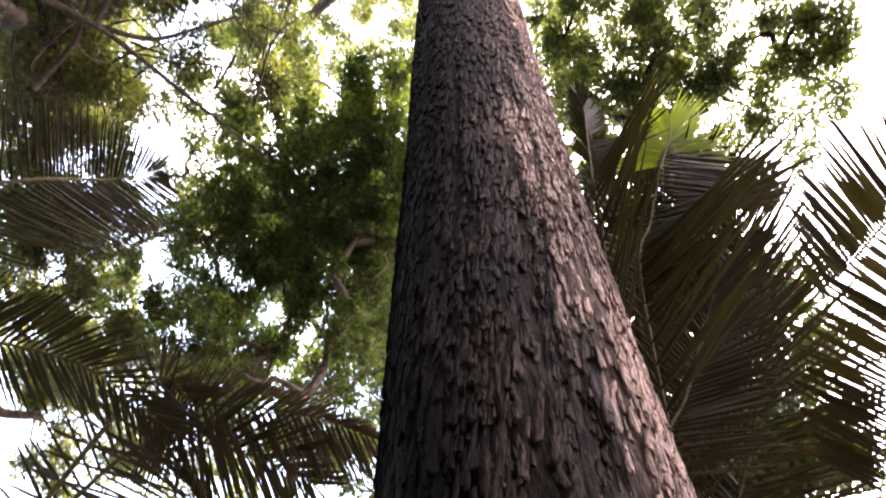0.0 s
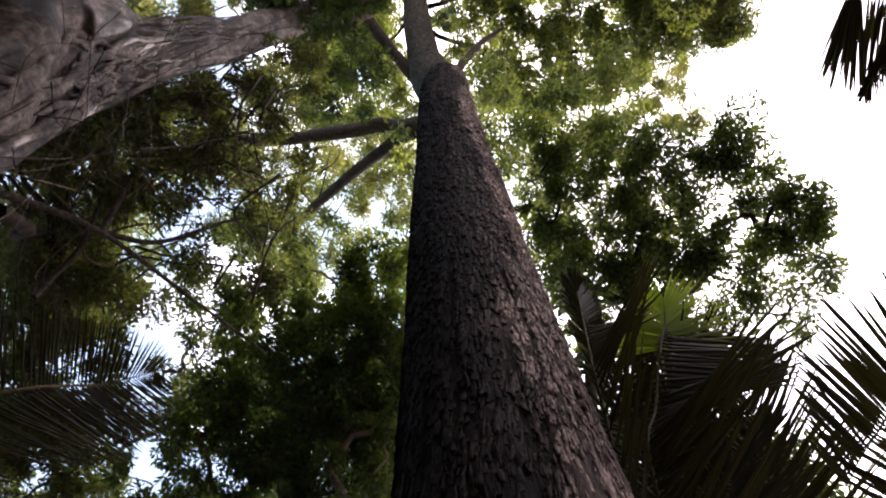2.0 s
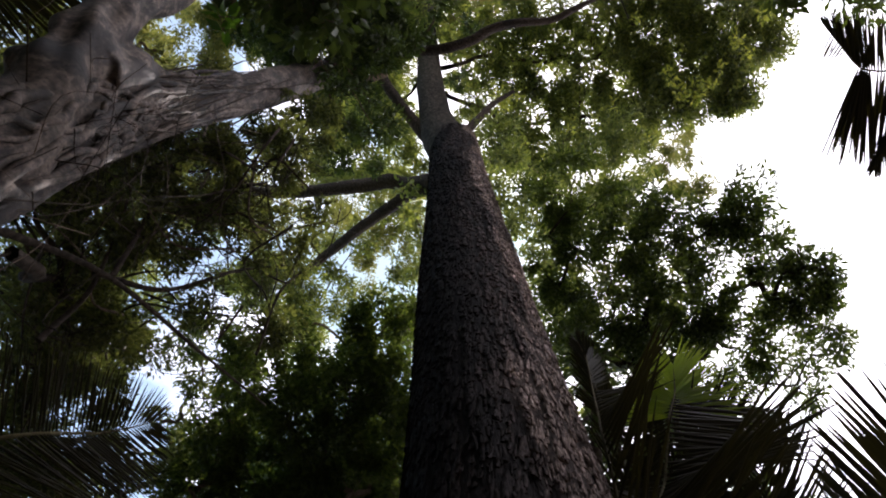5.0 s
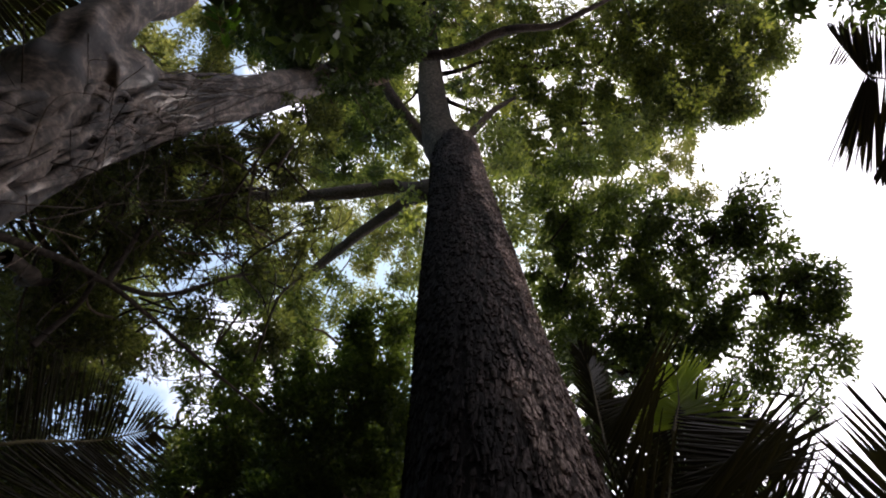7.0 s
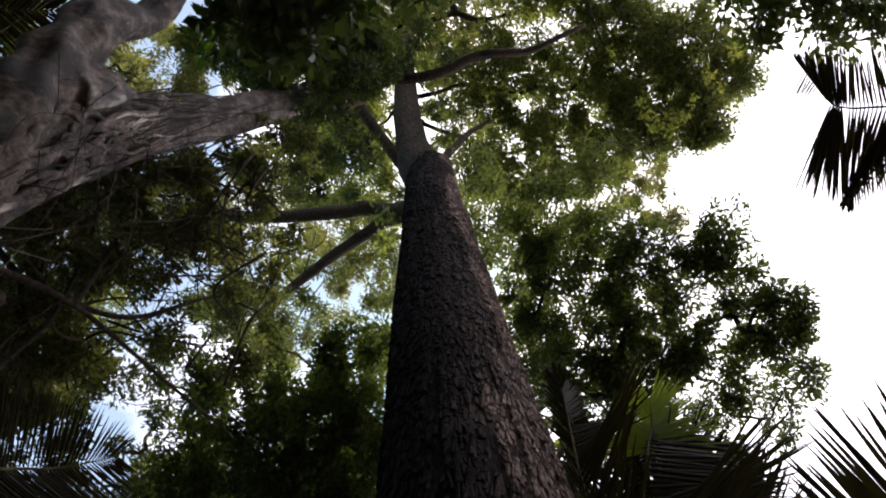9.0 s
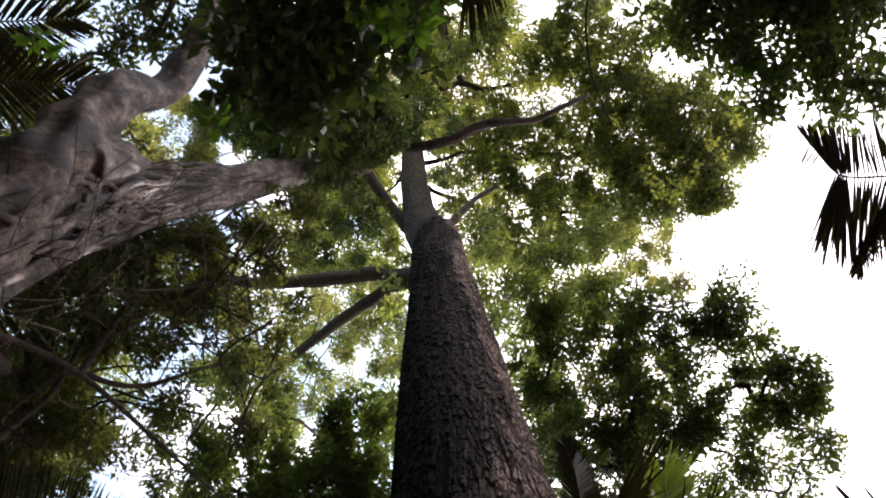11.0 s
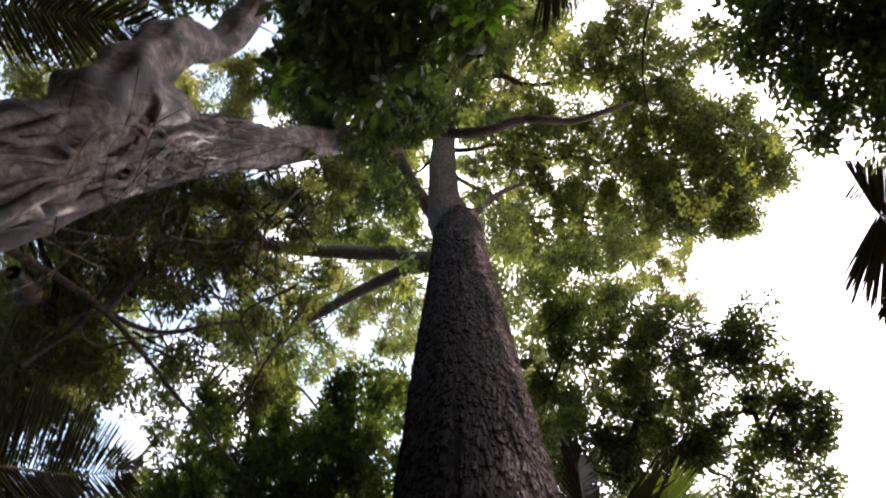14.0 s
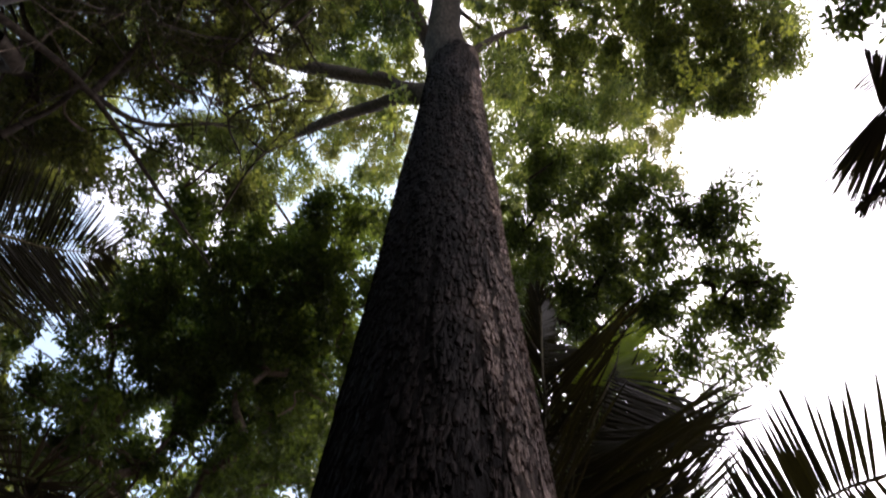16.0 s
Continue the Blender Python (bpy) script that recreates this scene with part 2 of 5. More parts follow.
# ---- mesh helpers ----
def mesh_from(name, verts, faces, mat, smooth=False):
    """A mesh from numpy arrays: verts (n, 3); faces: arrays (k, 3) or (k, 4)."""
    me = bpy.data.meshes.new(name)
    faces = [f for f in (faces if isinstance(faces, list) else [faces]) if len(f)]
    loops = np.concatenate([f.reshape(-1) for f in faces]).astype(np.int32)
    sizes = np.concatenate([np.full(len(f), f.shape[1]) for f in faces]).astype(np.int32)
    me.vertices.add(len(verts))
    me.vertices.foreach_set("co", np.asarray(verts, np.float32).reshape(-1))
    me.loops.add(len(loops))
    me.loops.foreach_set("vertex_index", loops)
    me.polygons.add(len(sizes))
    me.polygons.foreach_set("loop_start", np.concatenate([[0], np.cumsum(sizes)[:-1]]).astype(np.int32))
    me.polygons.foreach_set("loop_total", sizes)
    if smooth:
        me.polygons.foreach_set("use_smooth", np.ones(len(sizes), bool))
    me.update(calc_edges=True)
    me.materials.append(mat)
    return me


def part(name, me, parent, label="", kind=""):
    ob = new(name, me)
    ob.parent = parent
    return tagged(ob, label, kind=kind)


def thing(name, x, y, z, label, category, group=""):
    ob = new(name)
    ob.location = (x, y, z)
    return tagged(ob, label, category, group)


def smooth_line(points, n):
    """n places along a Catmull-Rom line through the points (with radius as a fourth number, if any)."""
    p = np.asarray(points, float)
    p = np.vstack([2 * p[0] - p[1], p, 2 * p[-1] - p[-2]])
    out = []
    for s in np.linspace(0, len(p) - 3 - 1e-6, n):
        i, u = int(s), s - int(s)
        a, b, c, d = p[i:i + 4]
        out.append(0.5 * (2 * b + (c - a) * u + (2 * a - 5 * b + 4 * c - d) * u * u + (3 * b - a - 3 * c + d) * u ** 3))
    return np.array(out)


def tube(line, sides=8, rough=0.0, rng=None, lobes=0.0):
    """Rings along a line of (x, y, z, radius). Returns verts and quads, with a closed tip."""
    p, r = line[:, :3], np.maximum(line[:, 3], 0.002)
    d = np.gradient(p, axis=0)
    d /= np.linalg.norm(d, axis=1, keepdims=True) + 1e-9
    ref = np.array([1.0, 0.02, 0.01]) if abs(d[:, 0]).mean() < 0.8 else np.array([0.02, 1.0, 0.01])
    u = np.cross(d, ref)
    u /= np.linalg.norm(u, axis=1, keepdims=True)
    v = np.cross(d, u)
    a = np.arange(sides) / sides * 2 * np.pi
    rr = r[:, None] * np.ones(sides)
    if rough and rng is not None:
        wob = rng.normal(0, 1, (len(p), sides))
        wob = (wob + np.roll(wob, 1, 1) + np.roll(wob, -1, 1)) / 3
        wob[1:] = (wob[1:] + wob[:-1]) / 2
        rr = rr * (1 + rough * wob)
    if lobes:
        s = np.arange(len(p))[:, None] / len(p)
        rr = rr * (1 + lobes * np.sin(3 * a[None] + 2.5 * s) + 0.6 * lobes * np.sin(5 * a[None] - 4 * s + 1))
    ring = p[:, None] + rr[..., None] * (np.cos(a)[None, :, None] * u[:, None] + np.sin(a)[None, :, None] * v[:, None])
    verts = np.vstack([ring.reshape(-1, 3), p[-1:]])
    i = np.arange(len(p) - 1)[:, None] * sides
    j = np.arange(sides)[None]
    k = (j + 1) % sides
    quads = np.stack([i + j, i + k, i + sides + k, i + sides + j], -1).reshape(-1, 4)
    top = (len(p) - 1) * sides
    tris = np.stack([top + np.arange(sides), top + (np.arange(sides) + 1) % sides, np.full(sides, len(verts) - 1)], -1)
    return verts, quads, tris


def lumpy(line, sides, rng, depth):
    """A tube with an uneven, swollen and fluted skin."""
    v, q, t = tube(line, sides)
    n = len(line)
    c = np.repeat(line[:, :3], sides, 0)
    a = np.tile(np.arange(sides) / sides * 2 * np.pi, n)
    s = np.repeat(np.concatenate([[0], np.cumsum(np.linalg.norm(np.diff(line[:, :3], axis=0), axis=1))]), sides)
    k = np.zeros(n * sides)
    for _ in range(26):
        fa, fs = int(rng.integers(1, 9)), rng.uniform(0.3, 9.0)
        k += np.sin(fa * a + fs * s + rng.uniform(0, 6.3)) * rng.uniform(0.4, 1) / (1 + 0.35 * fa + 0.25 * fs)
    k += 0.25 * np.abs(np.sin(5 * a + 0.8 * np.sin(s) + 1.5)) - 0.1 + rng.normal(0, 0.03, n * sides)
    v[:-1] = c + (v[:-1] - c) * (1 + depth * k)[:, None]
    return v, q, t


def join(pieces):
    """Several (verts, quads, tris) as one."""
    vs, qs, ts, n = [], [], [], 0
    for v, q, t in pieces:
        vs.append(v)
        qs.append(q + n)
        ts.append(t + n)
        n += len(v)
    return np.vstack(vs), [np.vstack(qs), np.vstack(ts)]


def closed(skin, sides):
    """The same tube with its lower end closed too."""
    v, q, t = skin
    k = np.arange(sides)
    v = np.vstack([v, v[:sides].mean(0)])
    return v, q, np.vstack([t, np.stack([(k + 1) % sides, k, np.full(sides, len(v) - 1)], -1)])


def unit(v):
    return v / (np.linalg.norm(v, axis=-1, keepdims=True) + 1e-9)


def leaf_blades(base, along, length, width, rng, fold=0.25, simple=False):
    """Pointed leaves, folded along the middle, the tip bent down: base (n, 3), along (n, 3) unit."""
    n = len(base)
    up = unit(np.array([0, 0, 1.0]) + rng.normal(0, 0.5, (n, 3)))
    side = unit(np.cross(along, up))
    nrm = np.cross(side, along)
    L, W = length[:, None], width[:, None]
    mid = base + along * L * 0.45 - nrm * W * fold
    tip = base + along * L - nrm * L * 0.12
    lift = nrm * W * fold
    i = np.arange(n)[:, None]
    if simple:
        v = np.stack([base, mid + side * W * 0.5 + lift, tip, mid - side * W * 0.5 + lift], 1).reshape(-1, 3)
        return v, np.concatenate([i * 4 + [[0, 1, 2]], i * 4 + [[0, 2, 3]]], 1).reshape(-1, 3)
    v = np.stack([base, mid + side * W * 0.5 + lift, mid, mid - side * W * 0.5 + lift, tip], 1).reshape(-1, 3)
    i = i * 5
    t = np.concatenate([i + [[0, 1, 2]], i + [[1, 4, 2]], i + [[0, 2, 3]], i + [[3, 2, 4]]], 1).reshape(-1, 3)
    return v, t


def foliage(clumps, leaf, cover, rng, droop=0.15, slim=0.42, simple=False, spray=2.6):
    """Sprays of leaves inside each clump, every spray on a twig of its own.
    cover: how many leaves deep a clump is, seen from outside; spray: a spray's size in leaf lengths."""
    bases, ways, twigs = [], [], []
    for x, y, z, r in clumps:
        c = np.array([x, y, z])
        size = min(spray * leaf, 0.6 * r)
        total = cover * math.pi * r * r / (0.3 * slim * leaf * leaf)
        each = 1.4 * math.pi * size * size / (0.3 * slim * leaf * leaf)
        n = max(3, int(round(total / each)))
        heart = unit(rng.normal(0, 1, (n, 3))) * (r * rng.uniform(0.02, 1.0, (n, 1)) ** 0.45) * np.array([1.12, 1.12, 0.85])
        for h in heart:
            s = size * rng.uniform(0.5, 1.5)
            m = int(total / n * (s / size) ** 2)
            line = smooth_line(np.vstack([h * 0.15, h * 0.6 + rng.normal(0, 0.1 * r, 3), h, h * (1 + 0.5 * s / (np.linalg.norm(h) + s))]) + c, 6)
            twigs.append(np.hstack([line, np.linspace(0.09, 0.025, 6)[:, None] * leaf]))
            for _ in range(2):
                end = h + unit(rng.normal(0, 1, 3)) * s
                twigs.append(np.hstack([np.linspace(h, end, 3) + c + rng.normal(0, 0.06 * s, (3, 3)), np.array([[0.045], [0.03], [0.015]]) * leaf]))
            stretch = np.exp(rng.normal(0, 0.3, 3))
            at = unit(rng.normal(0, 1, (m, 3))) * (s * rng.uniform(0, 1, (m, 1)) ** 0.5) * stretch * np.array([1.1, 1.1, 0.75])
            go = at / s * 0.8 + rng.normal(0, 0.6, (m, 3)) * np.array([1, 1, 0.5]) - np.array([0, 0, droop])
            bases.append(at + h + c)
            ways.append(unit(go))
    base, way = np.vstack(bases), np.vstack(ways)
    L = leaf * rng.uniform(0.6, 1.35, len(base))
    v, t = leaf_blades(base, way, L, L * slim * rng.uniform(0.8, 1.2, len(base)), rng, simple=simple)
    return v, t, twigs


def skeleton_limbs(root, clumps, r_tip, power=0.5):
    """Boughs from root to every clump; each one leaves from the nearest place already reached."""
    nodes, parent = [np.array(root, float)], [-1]
    order = sorted(clumps, key=lambda c: np.linalg.norm(np.array(c[:3]) - nodes[0]))
    for c in order:
        p = np.array(c[:3])
        cost = [np.linalg.norm(p - q) + 0.35 * np.linalg.norm(q - nodes[0]) for q in nodes]
        parent.append(int(np.argmin(cost)))
        nodes.append(p)
    load = np.ones(len(nodes))
    for i in range(len(nodes) - 1, 0, -1):
        load[parent[i]] += load[i]
    return nodes, parent, r_tip * load ** power


def boughs(root, clumps, r_tip, rng, power=0.5, sides=6, sag=0.08):
    nodes, parent, rad = skeleton_limbs(root, clumps, r_tip, power)
    out = []
    for i in range(1, len(nodes)):
        a, b = nodes[parent[i]], nodes[i]
        d = np.linalg.norm(b - a)
        m1 = a + (b - a) * 0.35 + rng.normal(0, sag * d, 3) + np.array([0, 0, -0.03 * d])
        m2 = a + (b - a) * 0.7 + rng.normal(0, sag * d, 3)
        ra = min(rad[parent[i]], rad[i] * 1.35)
        line = smooth_line(np.hstack([np.vstack([a, m1, m2, b]), np.array([[ra], [rad[i] * 1.1], [rad[i] * 0.85], [rad[i] * 0.5]])]), 12)
        out.append(tube(line, sides, 0.08, rng))
    return out


def crown(tree, clumps, root, leaf, cover, mat, rng, r_tip=0.02, bark=None, slim=0.42, droop=0.15, power=0.5, label="", simple=False):
    """The boughs, twigs and leaves of a tree; each bough is a part."""
    bark = bark or TWIG
    o = np.array(tree.location)
    if root is not None:
        for v, q, t in boughs(root, clumps, r_tip, rng, power):
            part("bough", mesh_from("bough", v - o, [q, t], bark, True), tree)
    v, t, twigs = foliage(clumps, leaf, cover, rng, droop, slim, simple)
    part("foliage", mesh_from("foliage", v - o, t, mat), tree, label, "stuff")
    v, f = join([tube(w, 3) for w in twigs])
    part("twig_work", mesh_from("twig_work", v - o, f, bark), tree, "", "stuff")


def pole_trunk(tree, points, mat, rng, sides=16, n=30, rough=0.04, lobes=0.03, name="trunk", label=""):
    o = np.array(tree.location)
    v, q, t = tube(smooth_line(points, n), sides, rough, rng, lobes)
    return part(name, mesh_from(name, v - o, [q, t], mat, True), tree, label)


# ---- ground ----
def ground():
    n, half = 121, 400.0
    s = np.linspace(-1, 1, n)
    g = np.sign(s) * np.abs(s) ** 2.2 * half
    X, Y = np.meshgrid(g, g)
    Z = 0.10 * np.sin(X * 0.7) * np.cos(Y * 0.55 + 1) + 0.05 * np.sin(X * 1.9 + Y * 1.3) - 0.08
    i = (np.arange(n - 1)[:, None] * n + np.arange(n - 1)[None]).reshape(-1)
    me = mesh_from("ground", np.stack([X, Y, Z], -1).reshape(-1, 3), np.stack([i, i + 1, i + n + 1, i + n], -1), LITTER, True)
    return tagged(new("ground", me), "forest floor covered with brown leaf litter", "ground", kind="structure")


ground()

# ---- foliage plan: x, y, z and radius of each clump ----
MAIN_A = [
    (2.1, 2.1, 28.6, 1.48), (3.7, 2.2, 28.4, 1.69), (5.5, 2, 28.1, 1.9), (7.3, 1.3, 27.7, 1.9),
    (8.8, 1.8, 27.2, 1.69), (10, 1.7, 26.8, 1.16), (10.1, 2.8, 26.6, 0.68), (9.2, 0.2, 27.1, 1.48),
    (7.7, -0.3, 27.6, 1.48), (6, 0.3, 28.1, 1.48), (4, -1, 28.5, 1.48), (5.5, -2.1, 28.1, 1.69),
    (7, -2.1, 27.8, 1.48), (2.3, -2.2, 28.6, 1.16), (4.6, -3.4, 28.2, 1.27), (10.3, 0.7, 26.7, 0.84),
]
MAIN_B = [
    (1.9, 4.2, 27.4, 1.22), (3.3, 4.2, 27.2, 1.42), (4.8, 3.9, 27, 1.42), (6.4, 4, 26.6, 1.12),
    (7.6, 3.1, 26.4, 1.22), (2.9, 5.6, 27, 1.02), (-2.8, 3.9, 27.4, 1.12), (-1.6, 3.5, 27.5, 1.02),
    (-1.4, 5.5, 27.2, 0.91), (-3.1, 5.5, 27, 0.91), (-2.5, 0.6, 27.7, 1.22), (-4, 0.8, 27.5, 1.22),
    (-0.9, 0.3, 27.8, 1.02), (0.1, -0.9, 27.8, 1.02), (8.7, 2.9, 26.1, 0.91), (5.4, 5.4, 26.6, 1.02),
]
MAIN_SPARSE = [
    (8.7, 5.8, 30.9, 1.33), (9.4, 6.7, 30.5, 0.97), (-10.6, 2, 30.9, 1.45), (2, -1.3, 32.7, 1.21),
    (-8.2, 7.9, 30.7, 1.21),
]
RIGHT_NEAR = [
    (3.1, 3, 12.4, 0.34), (3.6, 3.1, 12.2, 0.34), (4.2, 2.8, 12, 0.34), (4.4, 3, 11.9, 0.27),
    (2.6, 3.5, 12.4, 0.34), (3.2, 3.6, 12.2, 0.34), (3.7, 3.5, 12, 0.34), (4.6, 3.3, 11.7, 0.27),
    (4.8, 3.5, 11.5, 0.27), (2.6, 4.1, 12.1, 0.34), (3.2, 4.2, 11.9, 0.34), (3.7, 4, 11.8, 0.34),
    (4.1, 4.1, 11.6, 0.29), (4.5, 3.9, 11.5, 0.25), (5.1, 3.6, 11.3, 0.25), (5.4, 3.6, 11.2, 0.22),
    (4.9, 4, 11.2, 0.27),
]
RIGHT_BOUGHS = [
    (5.3, 3.9, 11, 0.23), (2.6, 4.7, 11.9, 0.34), (3.1, 4.7, 11.7, 0.34), (3.7, 4.6, 11.6, 0.34),
    (4.1, 4.5, 11.4, 0.31), (4.6, 4.4, 11.3, 0.27), (5, 4.3, 11, 0.25), (5.3, 4.3, 10.9, 0.2),
    (2.3, 5.2, 11.7, 0.34), (2.9, 5.2, 11.5, 0.34), (3.4, 5.1, 11.4, 0.34), (3.9, 5, 11.3, 0.34),
    (4.4, 4.8, 11.1, 0.31), (1.7, 3.1, 13.7, 0.33), (2.2, 3.3, 13.6, 0.33), (1.8, 3.8, 13.5, 0.33),
    (2.3, 4, 13.3, 0.33),
]
RIGHT_INNER = [
    (2, 4.6, 13.2, 0.33), (2.3, 4.9, 13, 0.33), (2.1, 5.5, 12.7, 0.33), (1.6, 4.3, 13.4, 0.24),
    (2.7, 3.1, 13.5, 0.33), (2.2, 2.6, 13.8, 0.25), (1.9, 5.1, 13, 0.27), (3.5, 4.7, 11.6, 0.32),
    (2.9, 4.9, 11.7, 0.36), (4, 4.7, 11.4, 0.29), (4.5, 4.8, 11.1, 0.27), (5.2, 4.7, 10.8, 0.25),
    (5.5, 4.6, 10.7, 0.18), (5, 5.1, 10.7, 0.27), (4.6, 5.2, 10.9, 0.27),
]
UNDER = [
    (-3.2, 6, 12.6, 0.76), (-2.2, 5.8, 13, 0.71), (-1.3, 5.7, 13.2, 0.61), (-0.8, 5.3, 13.4, 0.51),
    (-1.6, 6.6, 12.7, 0.86), (-2.6, 6.8, 12.4, 0.86), (-3.5, 6.8, 12.1, 0.71), (-4.1, 7.4, 11.4, 0.61),
    (-1, 6.5, 12.8, 0.61), (-3, 7.7, 11.6, 0.86), (-1.9, 7.6, 12, 0.86), (-1.1, 7.6, 12.1, 0.71),
    (-3.7, 8.3, 10.9, 0.76), (-2.8, 8.4, 11.1, 0.61), (-1.6, 8.5, 11.3, 0.81), (-0.9, 8.9, 11, 0.51),
    (-3.8, 9.1, 10.1, 0.76), (-3, 9.4, 10, 0.61), (-1.7, 9.7, 10.1, 0.71), (-1, 9.7, 10.2, 0.51),
    (-4.5, 8.4, 10.4, 0.61), (-3.3, 9.9, 9.3, 0.81), (-2.2, 10.2, 9.3, 0.81), (-1.3, 10.4, 9.3, 0.71),
]
TANGLE = [
    (-3.4, 1.8, 10, 0.46), (-2.9, 1.9, 10.1, 0.46), (-2.5, 1.7, 10.3, 0.39), (-2, 1.6, 10.4, 0.35),
    (-3.1, 2.4, 9.9, 0.49), (-3.6, 2.6, 9.7, 0.46), (-2.5, 2.4, 10.1, 0.42), (-4.1, 2.3, 9.5, 0.46),
    (-4.3, 2.9, 9.2, 0.53), (-2.6, 2.9, 9.9, 0.35), (-2, 2.7, 10.1, 0.32), (-3.8, 3.4, 9.3, 0.42),
    (-4.2, 3.6, 9, 0.53), (-2.3, 3.6, 9.7, 0.35), (-2.8, 3.5, 9.6, 0.32), (-1.7, 2.5, 10.3, 0.25),
    (-4.5, 2.1, 9.4, 0.49), (-3.9, 2, 9.7, 0.35), (-2.1, 2, 10.3, 0.32),
]
BACKLEFT = [
    (-6.7, 8.8, 11.8, 0.88), (-6, 8.9, 12.1, 0.64), (-7.3, 9.4, 10.7, 0.88), (-6.6, 9.7, 11, 0.88),
    (-5.6, 10.1, 11.1, 0.7), (-7.2, 10.2, 9.8, 0.59), (-6.8, 11, 9.2, 0.7), (-6.1, 10.8, 10, 0.76),
    (-5.3, 11.4, 9.8, 0.76), (-4.3, 11.9, 9.6, 0.7), (-7.7, 8.5, 11.2, 0.82), (-4.9, 10.9, 10.7, 0.7),
    (-7.6, 7.6, 12, 0.7), (-7, 7.8, 12.3, 0.59), (-7.3, 5.8, 13.3, 0.94), (-6.6, 6.2, 13.6, 0.82),
    (-7.4, 4.8, 13.8, 0.94), (-6.6, 5.2, 14, 0.82),
]
OVER_RIGHT = [
    (2.6, -0.9, 8.7, 0.38), (3, -1, 8.6, 0.44), (3.3, -1, 8.4, 0.47), (3.6, -1, 8.2, 0.47),
    (2.9, -0.6, 8.7, 0.29), (3.2, -0.5, 8.5, 0.38), (3.6, -0.5, 8.3, 0.44), (3, -0.2, 8.6, 0.18),
    (3.6, -0.3, 8.3, 0.19), (3.8, -0.2, 8.2, 0.21), (2.6, -1.2, 8.7, 0.35), (2.2, -1.2, 8.9, 0.15),
    (3, -1.6, 8.5, 0.53), (3.4, -1.6, 8.3, 0.53), (2.5, -1.7, 8.6, 0.47),
]
OVER_TOP = [
    (-1.3, -0.7, 8.2, 0.43), (-0.8, -0.9, 8.2, 0.43), (-0.4, -0.9, 8.3, 0.38), (-1.5, -0.4, 8.2, 0.3),
    (-1, -0.3, 8.3, 0.3), (-1.2, 0.1, 8.2, 0.25), (-1.8, 0, 8.1, 0.15), (-0.7, -0.4, 8.3, 0.25),
    (-0.3, -0.6, 8.3, 0.23), (-1.6, -1.3, 8, 0.51), (-0.9, -1.4, 8.1, 0.51), (-0.3, -1.3, 8.2, 0.36),
]
OVER_BACK = [
    (-6.2, -0.3, 12.8, 0.39), (-5.8, -0.2, 13, 0.35), (-6.3, 0.2, 12.7, 0.39), (-4.9, -1.5, 14.4, 0.74),
    (-4.2, -1.7, 14.6, 0.74), (-3.4, -1.6, 14.8, 0.74), (-5.3, -1.7, 14.2, 0.47), (-4.5, -2.5, 14.4, 0.95),
    (-3.1, -1, 15, 0.53), (-3.9, -0.5, 14.8, 0.32), (-3.3, -0.2, 14.9, 0.47), (-5.6, -2.2, 14, 0.63),
    (-5.2, -0.8, 14.3, 0.42), (-4.6, -1, 14.5, 0.42),
]
FAR_LEFT = [
    (-7.2, 3.1, 14.7, 0.7), (-6.4, 3.6, 14.9, 0.7), (-7.1, 4.1, 14.4, 0.7), (-6.3, 4.5, 14.7, 0.59),
    (-5.7, 3.4, 15.3, 0.59), (-5, 3.7, 15.5, 0.53), (-7, 5, 14.1, 0.7), (-6.4, 5.8, 14.1, 0.7),
    (-5.6, 4.3, 15.1, 0.47), (-4.3, 3.5, 15.8, 0.47), (-7.5, 2.4, 14.7, 0.59), (-5.1, 2.8, 15.7, 0.47),
    (-7.8, 1, 15.8, 0.88), (-7.2, 0.5, 16.2, 0.56), (-7.6, -0.1, 16, 0.5), (-7.2, -1.2, 16.1, 0.38),
    (-8.6, 0.4, 15.4, 1.12), (-8.4, -0.9, 15.5, 0.88), (-5.5, 1.5, 16.8, 0.38),
]
YELLOW = [
    (7.7, 2.7, 25.0, 0.27), (8.1, 2.9, 25.0, 0.24), (7.4, 2.5, 25.0, 0.2), (8.4, 2.5, 25.0, 0.18),
    (9.0, 1.2, 25.0, 0.23), (9.5, 1.5, 25.0, 0.2), (9.9, 0.5, 25.0, 0.23), (8.7, 2.0, 25.0, 0.2),
    (1.9, 3.1, 24.5, 0.25), (1.7, 2.7, 24.5, 0.18), (2.3, 2.9, 24.5, 0.18), (2.9, 2.1, 24.5, 0.16),
    (7.1, 2.1, 25.0, 0.16), (5.9, 0.6, 25.0, 0.14), (3.4, 4.7, 24.0, 0.2), (2.6, 4.2, 24.0, 0.19),
    (5.5, 3.2, 25.0, 0.15), (3.9, 3.8, 24.0, 0.14), (6.7, 4.3, 25.0, 0.17), (1.4, 4.5, 23.0, 0.15),
]
OVER_GREEN = [
    (-0.2, -0.9, 7.4, 0.2), (-0.4, -0.6, 7.4, 0.17), (-0.1, -0.7, 7.4, 0.13), (-1.6, 0.1, 7.2, 0.08),
    (2.8, -0.5, 8.5, 0.09), (3, -0.3, 8.4, 0.09), (-3.3, -0.5, 8, 0.08), (-3.2, -0.4, 8.1, 0.07),
]
